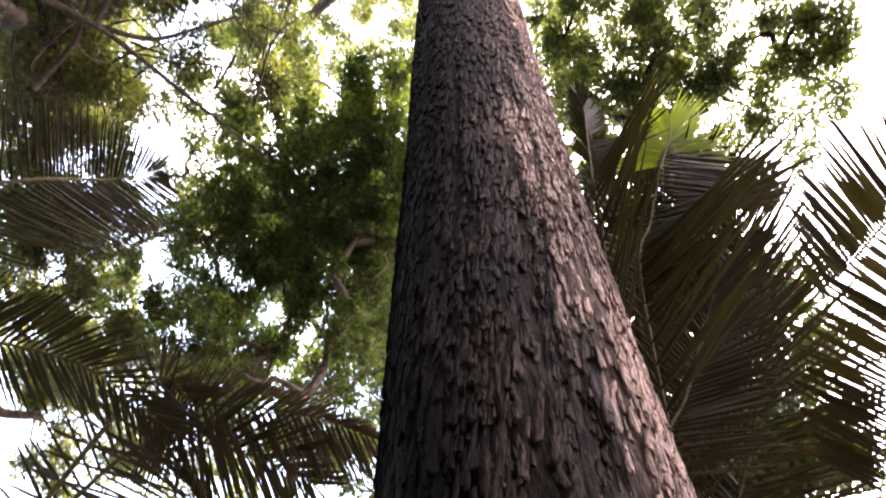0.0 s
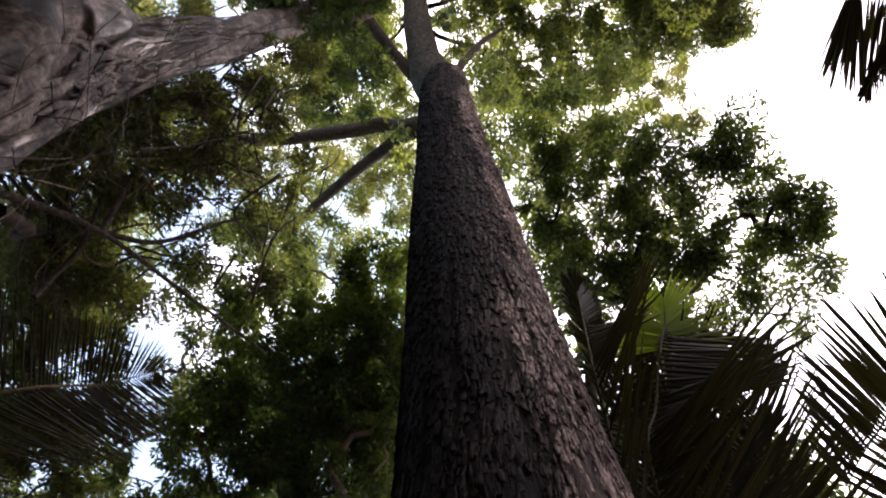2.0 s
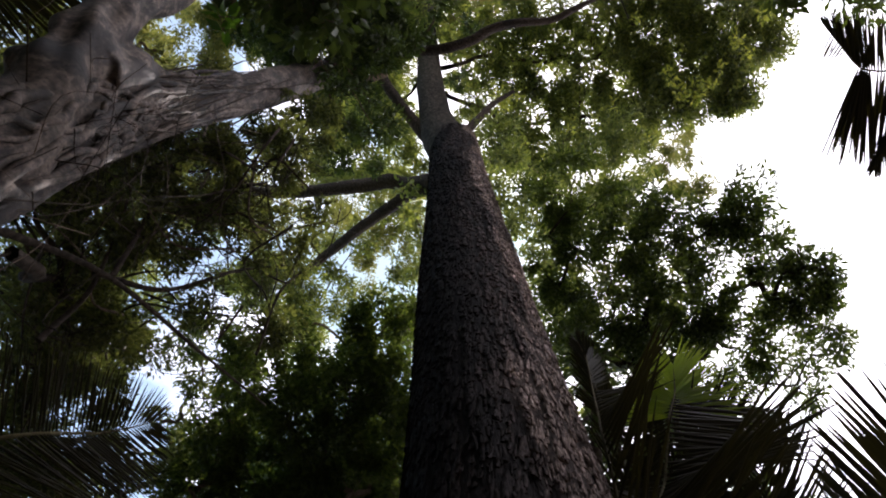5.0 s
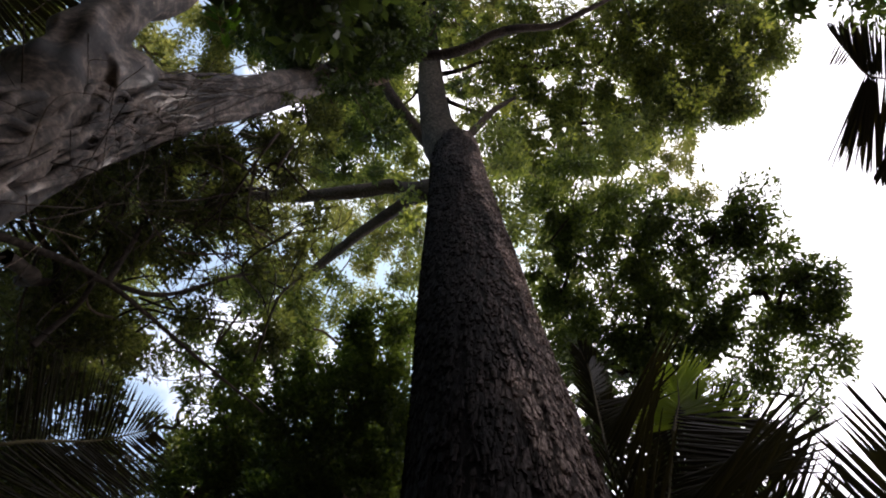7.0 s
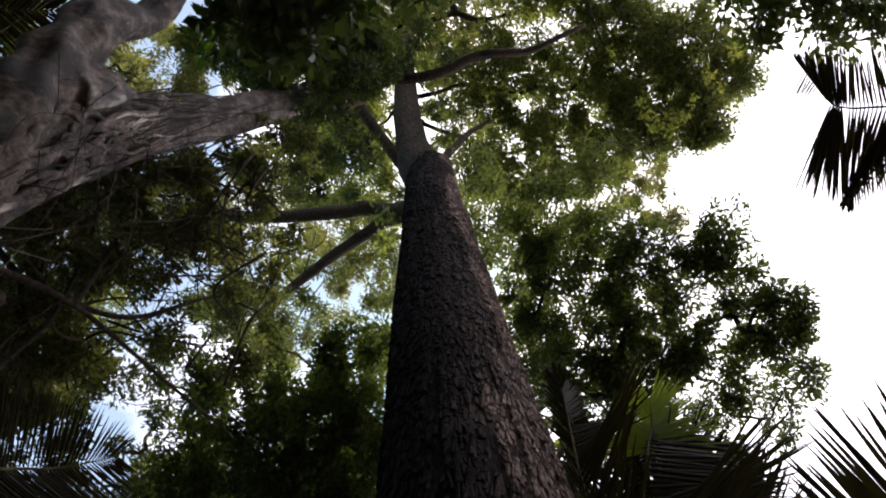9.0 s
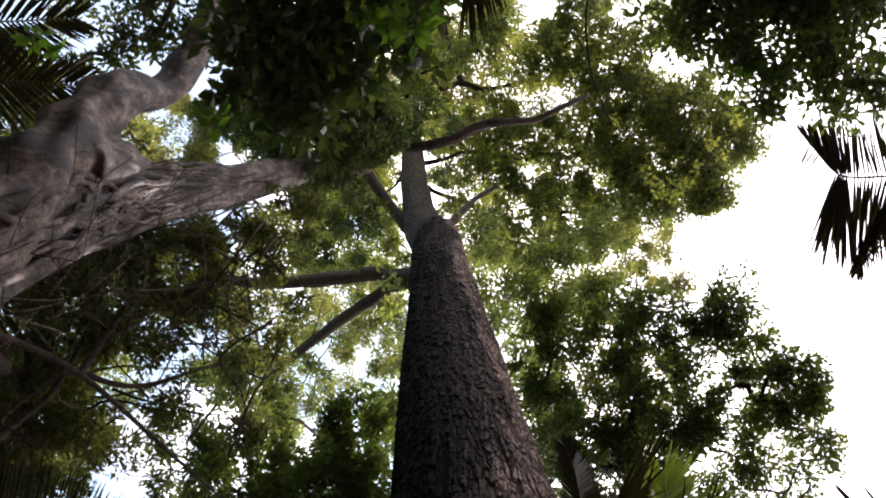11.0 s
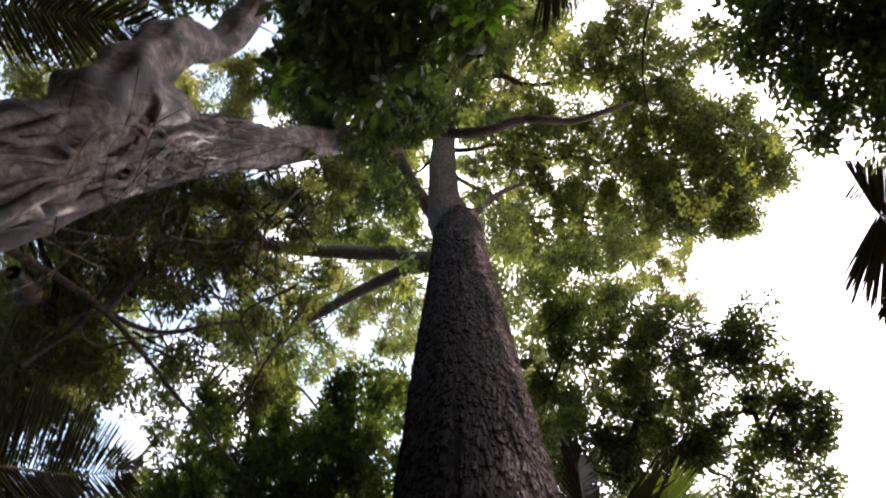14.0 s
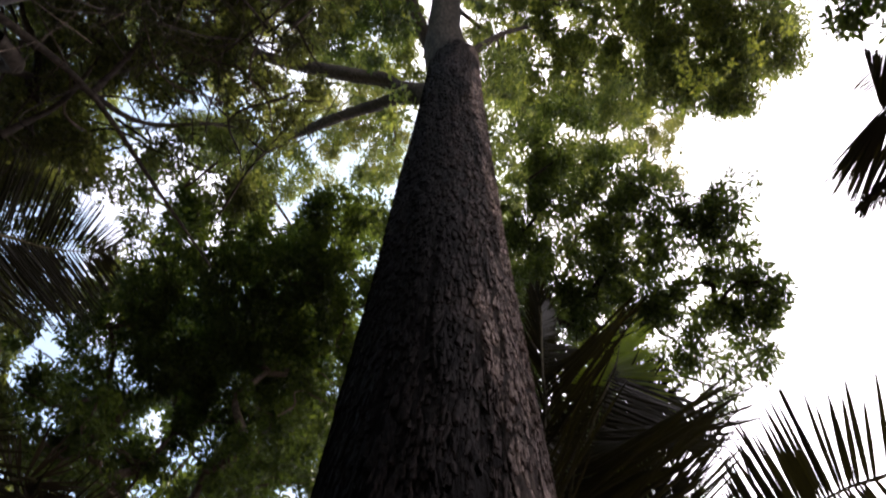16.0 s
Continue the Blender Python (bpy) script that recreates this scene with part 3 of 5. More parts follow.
LOW = [
    (-3.2, 9.6, 11.2, 0.66), (-1.6, 10, 11.3, 0.66), (-2.4, 10.4, 10.7, 0.66), (-0.9, 10.2, 11.2, 0.44),
    (-3.8, 10.2, 10.4, 0.66), (-4.7, 8.4, 11.7, 0.55), (-4.9, 7.7, 12.2, 0.44), (-0.7, 9.1, 12.2, 0.44),
    (-4.5, 9.7, 10.7, 0.66), (-0.8, 7.3, 13.5, 0.44),
]
MID_LOW = [
    (-0.7, 7.6, 24.5, 0.47), (-0.6, 8.6, 24.2, 0.47), (-0.7, 9.6, 23.8, 0.56), (-3.5, 8.6, 23.9, 0.52),
    (-2.8, 7.2, 24.5, 0.47), (-1.9, 6.7, 24.8, 0.47), (-3.5, 7.6, 24.3, 0.47), (-4, 8.4, 23.9, 0.47),
    (-1.2, 6.5, 24.9, 0.47), (-4.3, 6.9, 20.1, 0.7), (-4.9, 7.7, 19.6, 0.7), (-3.7, 7.7, 19.8, 0.55),
    (-4, 8.5, 19.4, 0.7), (-1.1, 8.4, 19.9, 0.47), (-1.2, 7, 20.5, 0.34), (-5.4, 6.8, 19.8, 0.62),
    (-2.2, 6.2, 24.9, 0.56), (-0.8, 8.6, 24.2, 0.56), (-1.1, 10.4, 23.4, 0.94),
]
MID_HIGH = [
    (-5.9, 8.4, 23.5, 1.03), (-4.4, 10.1, 23.1, 1.12), (-7, 6.7, 23.8, 0.94), (-8.7, 5.9, 23.4, 0.94),
    (-9.6, 8.1, 22.3, 0.94), (-4.4, 5.1, 24.9, 0.75), (-2.6, 2, 25.6, 0.84), (-1.7, 0.7, 25.8, 0.75),
    (1.9, 4.1, 21.3, 0.38), (2.7, 6.3, 20.5, 0.41), (2.9, 7, 20.3, 0.41), (3, 7.7, 20, 0.38),
    (3.2, 8.4, 19.6, 0.38), (1.6, 3.4, 21.4, 0.34), (2.9, 4.8, 21, 0.41), (3.2, 5.9, 20.6, 0.41),
]
LOW_DENSE = [
    (-1.7, 8.3, 11.7, 0.86), (-1, 7.8, 12.2, 0.76), (-0.6, 7, 12.8, 0.56), (-0.7, 8.9, 11.3, 0.86),
    (-2.4, 7.6, 12.1, 0.76), (-0.8, 6, 13.3, 0.46), (-1.6, 9.1, 11, 0.81), (-2.9, 8.1, 11.7, 0.66),
    (-1.3, 6.4, 13.1, 0.56), (-0.1, 8, 12, 0.51), (-3.8, 7.5, 11.9, 0.61), (-1.8, 7.2, 12.5, 0.61),
]
PALM_BACK = [
    (2.6, 5.9, 8.5, 0.59), (3.2, 5.7, 8.5, 0.52), (2.9, 6.4, 8, 0.63), (3.5, 6.2, 7.8, 0.59),
    (2.5, 7.2, 7.3, 0.67), (3.5, 6.9, 7.1, 0.67), (4, 6.7, 7, 0.52), (3.1, 5, 9, 0.37),
    (4.1, 7.1, 6.5, 0.59), (2.3, 6.6, 8, 0.45), (2.5, 5.4, 9, 0.37), (4.4, 6.8, 6.6, 0.45),
    (3.8, 5.7, 8.2, 0.37), (2.1, 5.9, 8.7, 0.3), (1.9, 7.1, 7.7, 0.45), (2.2, 7.6, 6.8, 0.52),
    (3.1, 7.4, 6.7, 0.59), (1.6, 6.4, 8.4, 0.27), (4.4, 6.1, 7.5, 0.33), (3.7, 7.2, 6.5, 0.59),
    (4.1, 6.3, 7.5, 0.37),
]
FIG_CROWN = [
    (-3.1, 0.3, 15.4, 0.49), (-2.4, 0.5, 15.6, 0.49), (-1.7, 0.3, 15.7, 0.44), (-1.1, 0.7, 15.7, 0.33),
    (-2.6, 1.2, 15.5, 0.33), (-1.6, 1.1, 15.7, 0.28), (-2.8, 0.5, 16.6, 0.53), (-2.4, 0.1, 16.6, 0.53),
    (-1.7, 0.7, 16.7, 0.47), (-1.9, 1.7, 16.6, 0.41), (-1.2, 1.2, 16.7, 0.35), (-3.3, 0.2, 16.5, 0.53),
    (-0.8, 0.7, 16.8, 0.41), (-2.6, 2.2, 16.4, 0.41), (-1.3, 2.5, 16.5, 0.41), (-2.1, -0.3, 16.7, 0.53),
    (-1.3, -0.1, 16.8, 0.47), (-3, -0.5, 16.5, 0.59),
]
TANGLE_MORE = [
    (-5.1, 2.3, 10.8, 0.45), (-4.3, 2.6, 11, 0.45), (-3.6, 3.3, 11.1, 0.37), (-4.6, 3.3, 10.7, 0.45),
    (-5, 3.8, 10.2, 0.49), (-4.5, 4.4, 10.2, 0.49), (-3.2, 2.6, 11.5, 0.41), (-2.6, 2.6, 11.7, 0.37),
    (-3.3, 1.8, 11.6, 0.37), (-4.1, 1.8, 11.4, 0.33), (-4.9, 3, 10.7, 0.41), (-5.3, 3, 10.4, 0.41),
]
MAIN_HIGH = [
    (-1.6, -1, 34.8, 1.55), (0.2, 0.6, 34.8, 1.42), (1.2, -0.6, 34.8, 1.55), (-4.1, -0.5, 34.6, 1.42),
    (1.8, 1.6, 34.7, 1.29), (-2, 2.2, 34.7, 1.29), (-5, 5.1, 34, 1.29), (-6.4, 6.3, 33.6, 1.29),
    (-8.3, 7.2, 32.9, 1.29), (-4.2, 8.5, 33.4, 1.16), (-1.4, 8.5, 33.6, 1.03), (-0.1, -2.6, 34.7, 1.55),
    (-1.9, -3.2, 34.6, 1.42), (-7, 9.2, 32.7, 1.16), (2.5, -4.1, 34.5, 1.29), (4.1, -2.9, 34.4, 1.29),
]
UNDER_FIG = [
    (-3.1, 1.8, 13.3, 0.42), (-2.5, 1.7, 13.4, 0.38), (-3.5, 2.1, 13.1, 0.42), (-1.9, 1.6, 13.6, 0.28),
    (-3.9, 2.3, 13, 0.38), (-2.7, 2.1, 13.3, 0.42), (-2.1, 2, 13.5, 0.38), (-5.5, 2.6, 13.3, 0.43),
    (-5, 2.5, 13.6, 0.39), (-5.9, 2.9, 13, 0.43), (-6.1, 3.2, 12.8, 0.43), (-5.3, 3.2, 13.3, 0.39),
    (-4.5, 2.4, 13.8, 0.33), (-6.3, 2.7, 12.8, 0.39), (-4, 2.3, 14, 0.3),
]
MAIN_GAPS = [
    (-0.7, 4.1, 18.3, 0.29), (-0.4, 4.7, 18.1, 0.29), (-0.9, 4.8, 18.1, 0.24), (-0.3, 4.3, 18.2, 0.27),
    (-2.7, 5.9, 31.1, 1.05), (-1.3, 5.2, 31.3, 0.82), (-2.3, 3.9, 31.5, 0.94), (-3.6, 5, 31.2, 1.05),
    (2, 6.7, 30.9, 0.82), (1, 3.6, 31.6, 1.05), (0.7, 1.7, 31.7, 1.05), (-1.4, 2.7, 31.7, 0.94),
    (-4.6, 2.5, 31.4, 1.05), (0.5, 5, 31.4, 0.7), (-3.1, 5.4, 22.9, 0.55), (-2.3, 5.2, 23, 0.48),
    (-1.6, 5.9, 22.9, 0.48), (-3.8, 6.3, 22.5, 0.55), (-2.4, 6.4, 22.7, 0.45), (-1.2, 6.9, 22.6, 0.38),
    (-3.3, 7.1, 22.3, 0.38),
]
FIG_GAP = [
    (-7.7, 1.5, 22.4, 0.95), (-6.8, 1.8, 22.7, 0.77), (-8.2, 1.1, 22.2, 0.69), (-6, 1.8, 22.9, 0.69),
    (-7.4, 0.7, 22.6, 0.69), (-5.2, 1.5, 23.2, 0.69), (-8.8, 1.4, 22, 0.77), (-6.7, 1.2, 22.8, 0.86),
    (-5.6, 1.7, 23, 0.77), (-7, 2.2, 22.6, 0.69), (-8, 2, 22.3, 0.69), (-6.3, 0.7, 22.9, 0.77),
    (-5.3, 0.9, 23.2, 0.69),
]
FEATHER = [
    (-1.4, 7, 27.8, 0.84), (-2.4, 7.8, 27.5, 0.84), (-1.3, 8.1, 27.5, 0.74), (-2.7, 8.5, 27.3, 0.63),
    (-4, 7.7, 27.4, 0.74), (-0.7, 7.7, 27.6, 0.63), (-1.1, 8.9, 27.2, 0.63), (-5.5, 8.5, 26.8, 0.74),
    (-6.7, 8, 26.7, 0.84), (-3.1, 9.5, 26.9, 0.59), (-1.9, 8.7, 27.3, 0.59), (-2.5, 10.4, 26.6, 0.51),
    (-3.5, 10.5, 26.4, 0.51), (-4.4, 8.5, 27.1, 0.51), (-1.3, 9.7, 26.9, 0.46),
]
LEFT_BACK = [
    (-5.4, 4.7, 9.9, 0.52), (-5.4, 5.2, 9.6, 0.47), (-5.5, 5.7, 9.2, 0.56), (-5.1, 6.1, 9.3, 0.47),
    (-4.5, 6.9, 8.9, 0.43), (-5, 6.7, 8.7, 0.47), (-4.3, 7.3, 8.6, 0.39), (-4.6, 7.5, 8.2, 0.43),
    (-5.4, 6.4, 8.8, 0.52), (-5.2, 7.1, 8.2, 0.43), (-5, 3.8, 9.6, 0.55), (-4.5, 4, 9.8, 0.55),
    (-4.9, 4.4, 9.3, 0.55), (-4.4, 4.6, 9.5, 0.47), (-4.9, 4.9, 9, 0.55), (-4.4, 5.2, 9.1, 0.55),
    (-3.9, 5.5, 9.2, 0.35), (-4.1, 4, 10, 0.39), (-4.9, 5.3, 8.7, 0.55), (-4.4, 5.6, 8.8, 0.55),
    (-4, 5.1, 9.4, 0.27),
]
UNDER_BACK = [
    (-3.8, 10.8, 14.4, 1.06), (-2.6, 10.3, 15.1, 1.06), (-1.3, 9.7, 15.7, 0.93), (-2.9, 11.9, 13.7, 1.2),
    (-1.4, 11.3, 14.4, 1.2), (-0.2, 10.5, 15.1, 0.93), (0.2, 11.6, 14.2, 1.06), (-1.4, 12.3, 13.5, 1.06),
    (-4.5, 8.9, 15.6, 0.93), (-3.3, 8.8, 15.9, 1.06), (-2.1, 8.7, 16.2, 1.06), (-1.1, 8.5, 16.4, 0.8),
    (-4.1, 9.8, 15, 1.06), (-2.8, 10, 15.3, 1.06), (-1.5, 9.9, 15.5, 1.06), (-0.8, 9.6, 15.8, 0.66),
    (-4.9, 9.5, 15, 0.8), (-2, 7.8, 16.7, 0.6), (-1.1, 7.6, 16.9, 0.6),
]
FRINGE = [
    (-2.8, 1, 6.4, 0.08), (-2.7, 1.1, 6.9, 0.09), (-2.7, 1, 7.7, 0.1), (-2.6, 1, 8.8, 0.12),
    (-2.5, 1.1, 9.9, 0.13), (-2.6, 0.7, 6.7, 0.09), (-2.6, 0.8, 8, 0.1), (-2.9, 1.4, 6.7, 0.09),
    (-2.8, 1.4, 7.5, 0.1), (-2.7, 1.4, 8.7, 0.12), (-2.4, 1.4, 10.4, 0.14),
]

RIGHT_FILL = [
    (2.1, 3.9, 14.0, 0.34), (2.6, 3.8, 14.0, 0.36), (3.0, 3.7, 13.6, 0.33), (3.5, 3.8, 13.4, 0.33),
    (2.3, 4.4, 13.8, 0.36), (2.7, 4.4, 13.6, 0.36), (3.2, 4.2, 13.3, 0.35), (3.6, 4.3, 13.0, 0.3),
    (2.3, 5.0, 13.5, 0.34), (2.9, 4.9, 13.2, 0.35), (3.4, 4.9, 13.0, 0.32), (3.8, 4.9, 12.8, 0.3),
    (2.5, 5.5, 13.2, 0.33), (3.1, 5.5, 13.0, 0.33), (3.6, 5.5, 12.8, 0.31), (2.2, 5.7, 13.4, 0.26),
    (2.0, 5.1, 13.8, 0.24), (1.9, 4.5, 14.2, 0.23), (4.0, 4.0, 12.6, 0.23), (3.0, 3.2, 14.0, 0.26),
]
BESIDE = [
    (1.2, 4.2, 19.0, 0.36), (1.5, 4.9, 19.4, 0.34), (1.7, 5.5, 19.0, 0.37), (2.1, 5.4, 19.6, 0.35),
    (2.3, 6.1, 18.6, 0.36), (2.4, 6.5, 18.0, 0.33), (2.6, 7.0, 17.5, 0.32), (2.9, 7.3, 17.0, 0.32),
    (3.0, 7.8, 16.5, 0.28), (1.7, 4.0, 20.0, 0.44), (3.7, 4.8, 23.5, 0.69), (4.6, 4.9, 23.5, 0.73),
    (5.4, 5.3, 23.2, 0.69), (5.9, 4.6, 23.6, 0.66), (4.7, 5.7, 22.6, 0.61), (3.8, 5.5, 22.8, 0.61),
    (2.9, 5.6, 22.0, 0.36), (5.7, 5.6, 22.6, 0.44), (5.3, 4.0, 24.2, 0.7), (6.0, 3.8, 24.0, 0.63),
]
FEATHER_RIGHT = [
    (8.1, 5.7, 28.0, 0.63), (8.8, 5.1, 28.2, 0.63), (8.5, 6.4, 27.6, 0.5), (9.0, 4.5, 28.4, 0.54),
    (7.6, 6.4, 27.4, 0.54), (9.2, 5.9, 27.8, 0.37),
]
CANOPY_TIP = [
    (9.4, 2.7, 26.0, 0.72), (10.0, 3.0, 26.0, 0.51), (10.3, 2.7, 26.0, 0.39), (10.6, 1.8, 26.2, 0.61),
    (11.0, 1.6, 26.2, 0.33), (8.9, 2.5, 26.2, 0.78), (8.6, 3.2, 26.2, 0.68), (10.9, 1.0, 26.4, 0.66),
]

LEFT_GAP = [
    (-4.8, 5.9, 14.0, 0.27), (-4.6, 6.5, 14.0, 0.29), (-4.6, 6.8, 13.5, 0.26), (-4.7, 7.1, 13.0, 0.24),
    (-5.1, 7.2, 13.0, 0.22), (-4.6, 5.9, 14.5, 0.28), (-5.5, 5.5, 14.0, 0.22), (-5.3, 5.6, 14.5, 0.21),
    (-5.7, 5.9, 14.0, 0.19), (-4.3, 7.3, 12.5, 0.29), (-4.7, 7.4, 12.5, 0.25), (-4.1, 7.0, 13.5, 0.25),
    (-4.0, 7.4, 13.0, 0.26),
]
TRUNK_SIDE = [
    (1.9, 4.6, 11.0, 0.18), (1.9, 4.7, 10.5, 0.18), (1.9, 4.8, 10.0, 0.19), (1.9, 4.9, 9.5, 0.19),
    (2.0, 4.9, 9.0, 0.2), (2.1, 4.7, 10.5, 0.17), (2.2, 4.8, 9.8, 0.19),
]

FIG_DARK = [
    (-3.7, 0.4, 16.6, 0.44), (-3.0, 0.6, 16.6, 0.4), (-2.5, 0.1, 16.8, 0.45), (-1.9, 0.4, 16.8, 0.38),
    (-1.5, 1.0, 17.0, 0.25), (-2.2, 1.1, 17.0, 0.28), (-2.8, 1.1, 16.6, 0.23), (-3.4, 1.0, 16.4, 0.24),
    (-1.1, 0.2, 17.0, 0.29), (-1.7, 0.0, 17.0, 0.34), (-3.2, 0.0, 16.6, 0.39), (-2.4, 1.6, 17.0, 0.19),
    (-1.1, 0.8, 17.2, 0.21),
]
UNDER_LEFT = [
    (-4.4, 6.5, 9.5, 0.25), (-3.9, 6.6, 9.3, 0.24), (-4.1, 6.9, 9.0, 0.25), (-3.5, 6.8, 8.8, 0.24),
    (-3.8, 7.1, 8.4, 0.26), (-3.2, 7.0, 8.2, 0.24), (-2.7, 7.0, 8.0, 0.2), (-3.3, 7.1, 7.8, 0.22),
    (-3.2, 6.7, 9.0, 0.2), (-3.0, 6.9, 8.5, 0.2),
]

EDGE = [
    (1.2, 3.9, 19.5, 0.34), (1.8, 3.9, 19.5, 0.34), (1.5, 4.6, 19.0, 0.33), (2.1, 4.6, 19.0, 0.33),
    (1.7, 5.3, 18.5, 0.33), (2.3, 5.3, 18.5, 0.33), (2.0, 5.8, 18.0, 0.32), (2.6, 5.8, 18.0, 0.32),
    (2.2, 6.3, 17.2, 0.31), (2.8, 6.3, 17.2, 0.31), (2.4, 6.7, 16.5, 0.3), (3.0, 6.7, 16.5, 0.3),
    (2.6, 7.2, 15.8, 0.29), (3.1, 7.2, 15.8, 0.29), (2.7, 7.5, 15.0, 0.28), (3.2, 7.5, 15.0, 0.28),
    (2.9, 7.7, 14.2, 0.27), (3.4, 7.7, 14.2, 0.27),
]
FIG_END = [
    (-2.1, 1.2, 15.0, 0.15), (-1.9, 1.1, 15.4, 0.19), (-2.0, 0.8, 15.6, 0.21), (-1.7, 1.3, 15.6, 0.14),
    (-2.3, 0.9, 15.0, 0.13), (-1.6, 1.1, 15.8, 0.14), (-1.8, 0.6, 15.8, 0.17),
]
CANOPY_FILL = [
    (3.6, 5.4, 24.0, 0.53), (4.3, 5.6, 23.6, 0.56), (5.2, 4.9, 24.0, 0.57), (5.9, 5.3, 23.8, 0.49),
    (6.5, 4.4, 24.4, 0.46), (3.9, 4.3, 24.6, 0.54), (4.6, 6.3, 22.8, 0.48), (5.6, 6.1, 22.8, 0.44),
    (6.4, 5.9, 22.6, 0.37), (2.5, 4.7, 23.0, 0.37),
]

STEM_SIDE = [
    (-1.7, 2.9, 25.0, 0.51), (-1.1, 3.7, 25.0, 0.4), (-1.6, 4.1, 24.0, 0.46), (-2.4, 3.6, 25.0, 0.48),
    (-1.1, 2.4, 26.0, 0.41), (0.7, 3.5, 26.0, 0.46), (0.9, 2.7, 26.5, 0.46), (-2.3, 2.5, 25.5, 0.44),
]
LEFT_LOW = [
    (-4.3, 5.7, 13.0, 0.25), (-3.8, 6.1, 13.0, 0.25), (-3.3, 6.2, 13.0, 0.23), (-3.8, 6.4, 12.5, 0.24),
    (-4.3, 6.4, 12.5, 0.19), (-5.0, 5.9, 13.5, 0.14), (-3.6, 5.7, 13.5, 0.22), (-3.2, 6.0, 13.5, 0.22),
    (-4.0, 5.7, 14.0, 0.21), (-4.7, 5.6, 14.0, 0.2),
]
LEFT_TOP = [
    (-7.0, 0.1, 13.5, 0.35), (-6.4, 0.5, 13.5, 0.32), (-6.9, 0.9, 13.0, 0.34), (-6.1, -0.1, 14.0, 0.28),
    (-6.1, 0.9, 13.5, 0.22), (-6.5, 1.4, 13.0, 0.23), (-6.7, 1.7, 12.5, 0.25), (-5.6, -0.4, 14.0, 0.24),
    (-6.7, -0.3, 14.0, 0.33),
]

RIGHT_TOP = [
    (3.3, 3.0, 12.3, 0.21), (3.7, 3.0, 12.2, 0.22), (4.0, 3.0, 12.0, 0.22), (4.2, 2.7, 11.9, 0.16),
    (4.3, 3.0, 11.8, 0.21), (4.6, 3.0, 11.6, 0.19), (4.6, 3.3, 11.6, 0.21), (4.2, 3.3, 11.8, 0.18),
    (3.9, 3.3, 12.0, 0.2), (3.5, 3.5, 12.2, 0.22), (4.9, 3.3, 11.3, 0.17), (4.8, 3.6, 11.2, 0.19),
    (5.1, 3.5, 11.1, 0.17), (5.3, 3.5, 11.0, 0.15), (5.4, 3.6, 10.9, 0.09), (5.2, 3.9, 11.0, 0.17),
    (5.4, 4.3, 10.7, 0.14), (5.0, 4.1, 11.0, 0.19), (4.7, 4.0, 11.2, 0.16), (3.8, 3.8, 12.0, 0.17),
    (4.6, 3.8, 11.5, 0.13), (3.3, 4.0, 12.2, 0.23), (3.3, 3.5, 12.4, 0.23),
]
PALM_DARK = [
    (2.7, 5.1, 8.6, 0.24), (3.0, 5.4, 8.4, 0.28), (3.3, 5.1, 8.3, 0.22), (2.8, 5.7, 8.0, 0.29),
    (3.2, 5.8, 7.8, 0.29), (3.6, 5.6, 7.8, 0.22), (3.5, 5.9, 7.3, 0.28), (3.9, 6.0, 7.2, 0.24),
    (3.1, 6.3, 7.4, 0.29), (3.3, 6.5, 6.8, 0.3), (3.9, 6.5, 6.7, 0.29), (2.8, 6.8, 6.9, 0.29),
    (4.2, 6.4, 6.6, 0.22), (4.1, 6.6, 6.2, 0.27), (3.4, 6.8, 6.2, 0.3), (2.9, 7.2, 6.4, 0.29),
]

PALM_TOP = [
    (2.0, 5.1, 9.4, 0.16), (2.2, 5.4, 9.2, 0.19), (2.5, 4.8, 9.4, 0.2), (2.8, 4.9, 9.4, 0.21),
    (2.5, 5.8, 9.0, 0.22), (2.2, 5.9, 9.0, 0.16), (2.6, 5.3, 9.2, 0.22), (3.2, 5.3, 9.2, 0.22),
    (3.5, 4.9, 9.2, 0.17), (2.4, 6.2, 8.6, 0.2), (2.6, 6.4, 8.2, 0.21), (3.7, 4.7, 9.2, 0.14),
    (2.6, 6.0, 8.6, 0.24), (2.8, 5.7, 8.8, 0.24), (2.3, 6.6, 8.2, 0.17), (2.5, 6.8, 7.8, 0.21),
]

PALM_SHADE = [
    (3.1, 7.0, 9.0, 0.27), (3.7, 7.0, 9.5, 0.28), (3.9, 7.0, 9.0, 0.28), (3.1, 7.0, 8.2, 0.27),
    (3.5, 7.0, 8.2, 0.28), (3.1, 7.0, 7.4, 0.26), (3.6, 7.0, 7.6, 0.27), (3.0, 6.9, 6.7, 0.25),
    (3.5, 7.0, 6.8, 0.25), (3.2, 7.0, 6.3, 0.23), (3.7, 7.0, 6.3, 0.23),
]
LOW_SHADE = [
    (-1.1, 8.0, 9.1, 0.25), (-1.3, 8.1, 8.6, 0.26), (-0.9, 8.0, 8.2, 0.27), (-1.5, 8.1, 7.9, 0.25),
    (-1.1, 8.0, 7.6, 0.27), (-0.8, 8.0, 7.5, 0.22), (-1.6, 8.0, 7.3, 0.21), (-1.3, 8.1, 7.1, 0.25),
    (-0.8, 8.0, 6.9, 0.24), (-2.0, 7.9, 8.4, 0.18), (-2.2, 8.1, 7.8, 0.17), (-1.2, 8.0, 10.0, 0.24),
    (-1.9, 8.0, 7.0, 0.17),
]
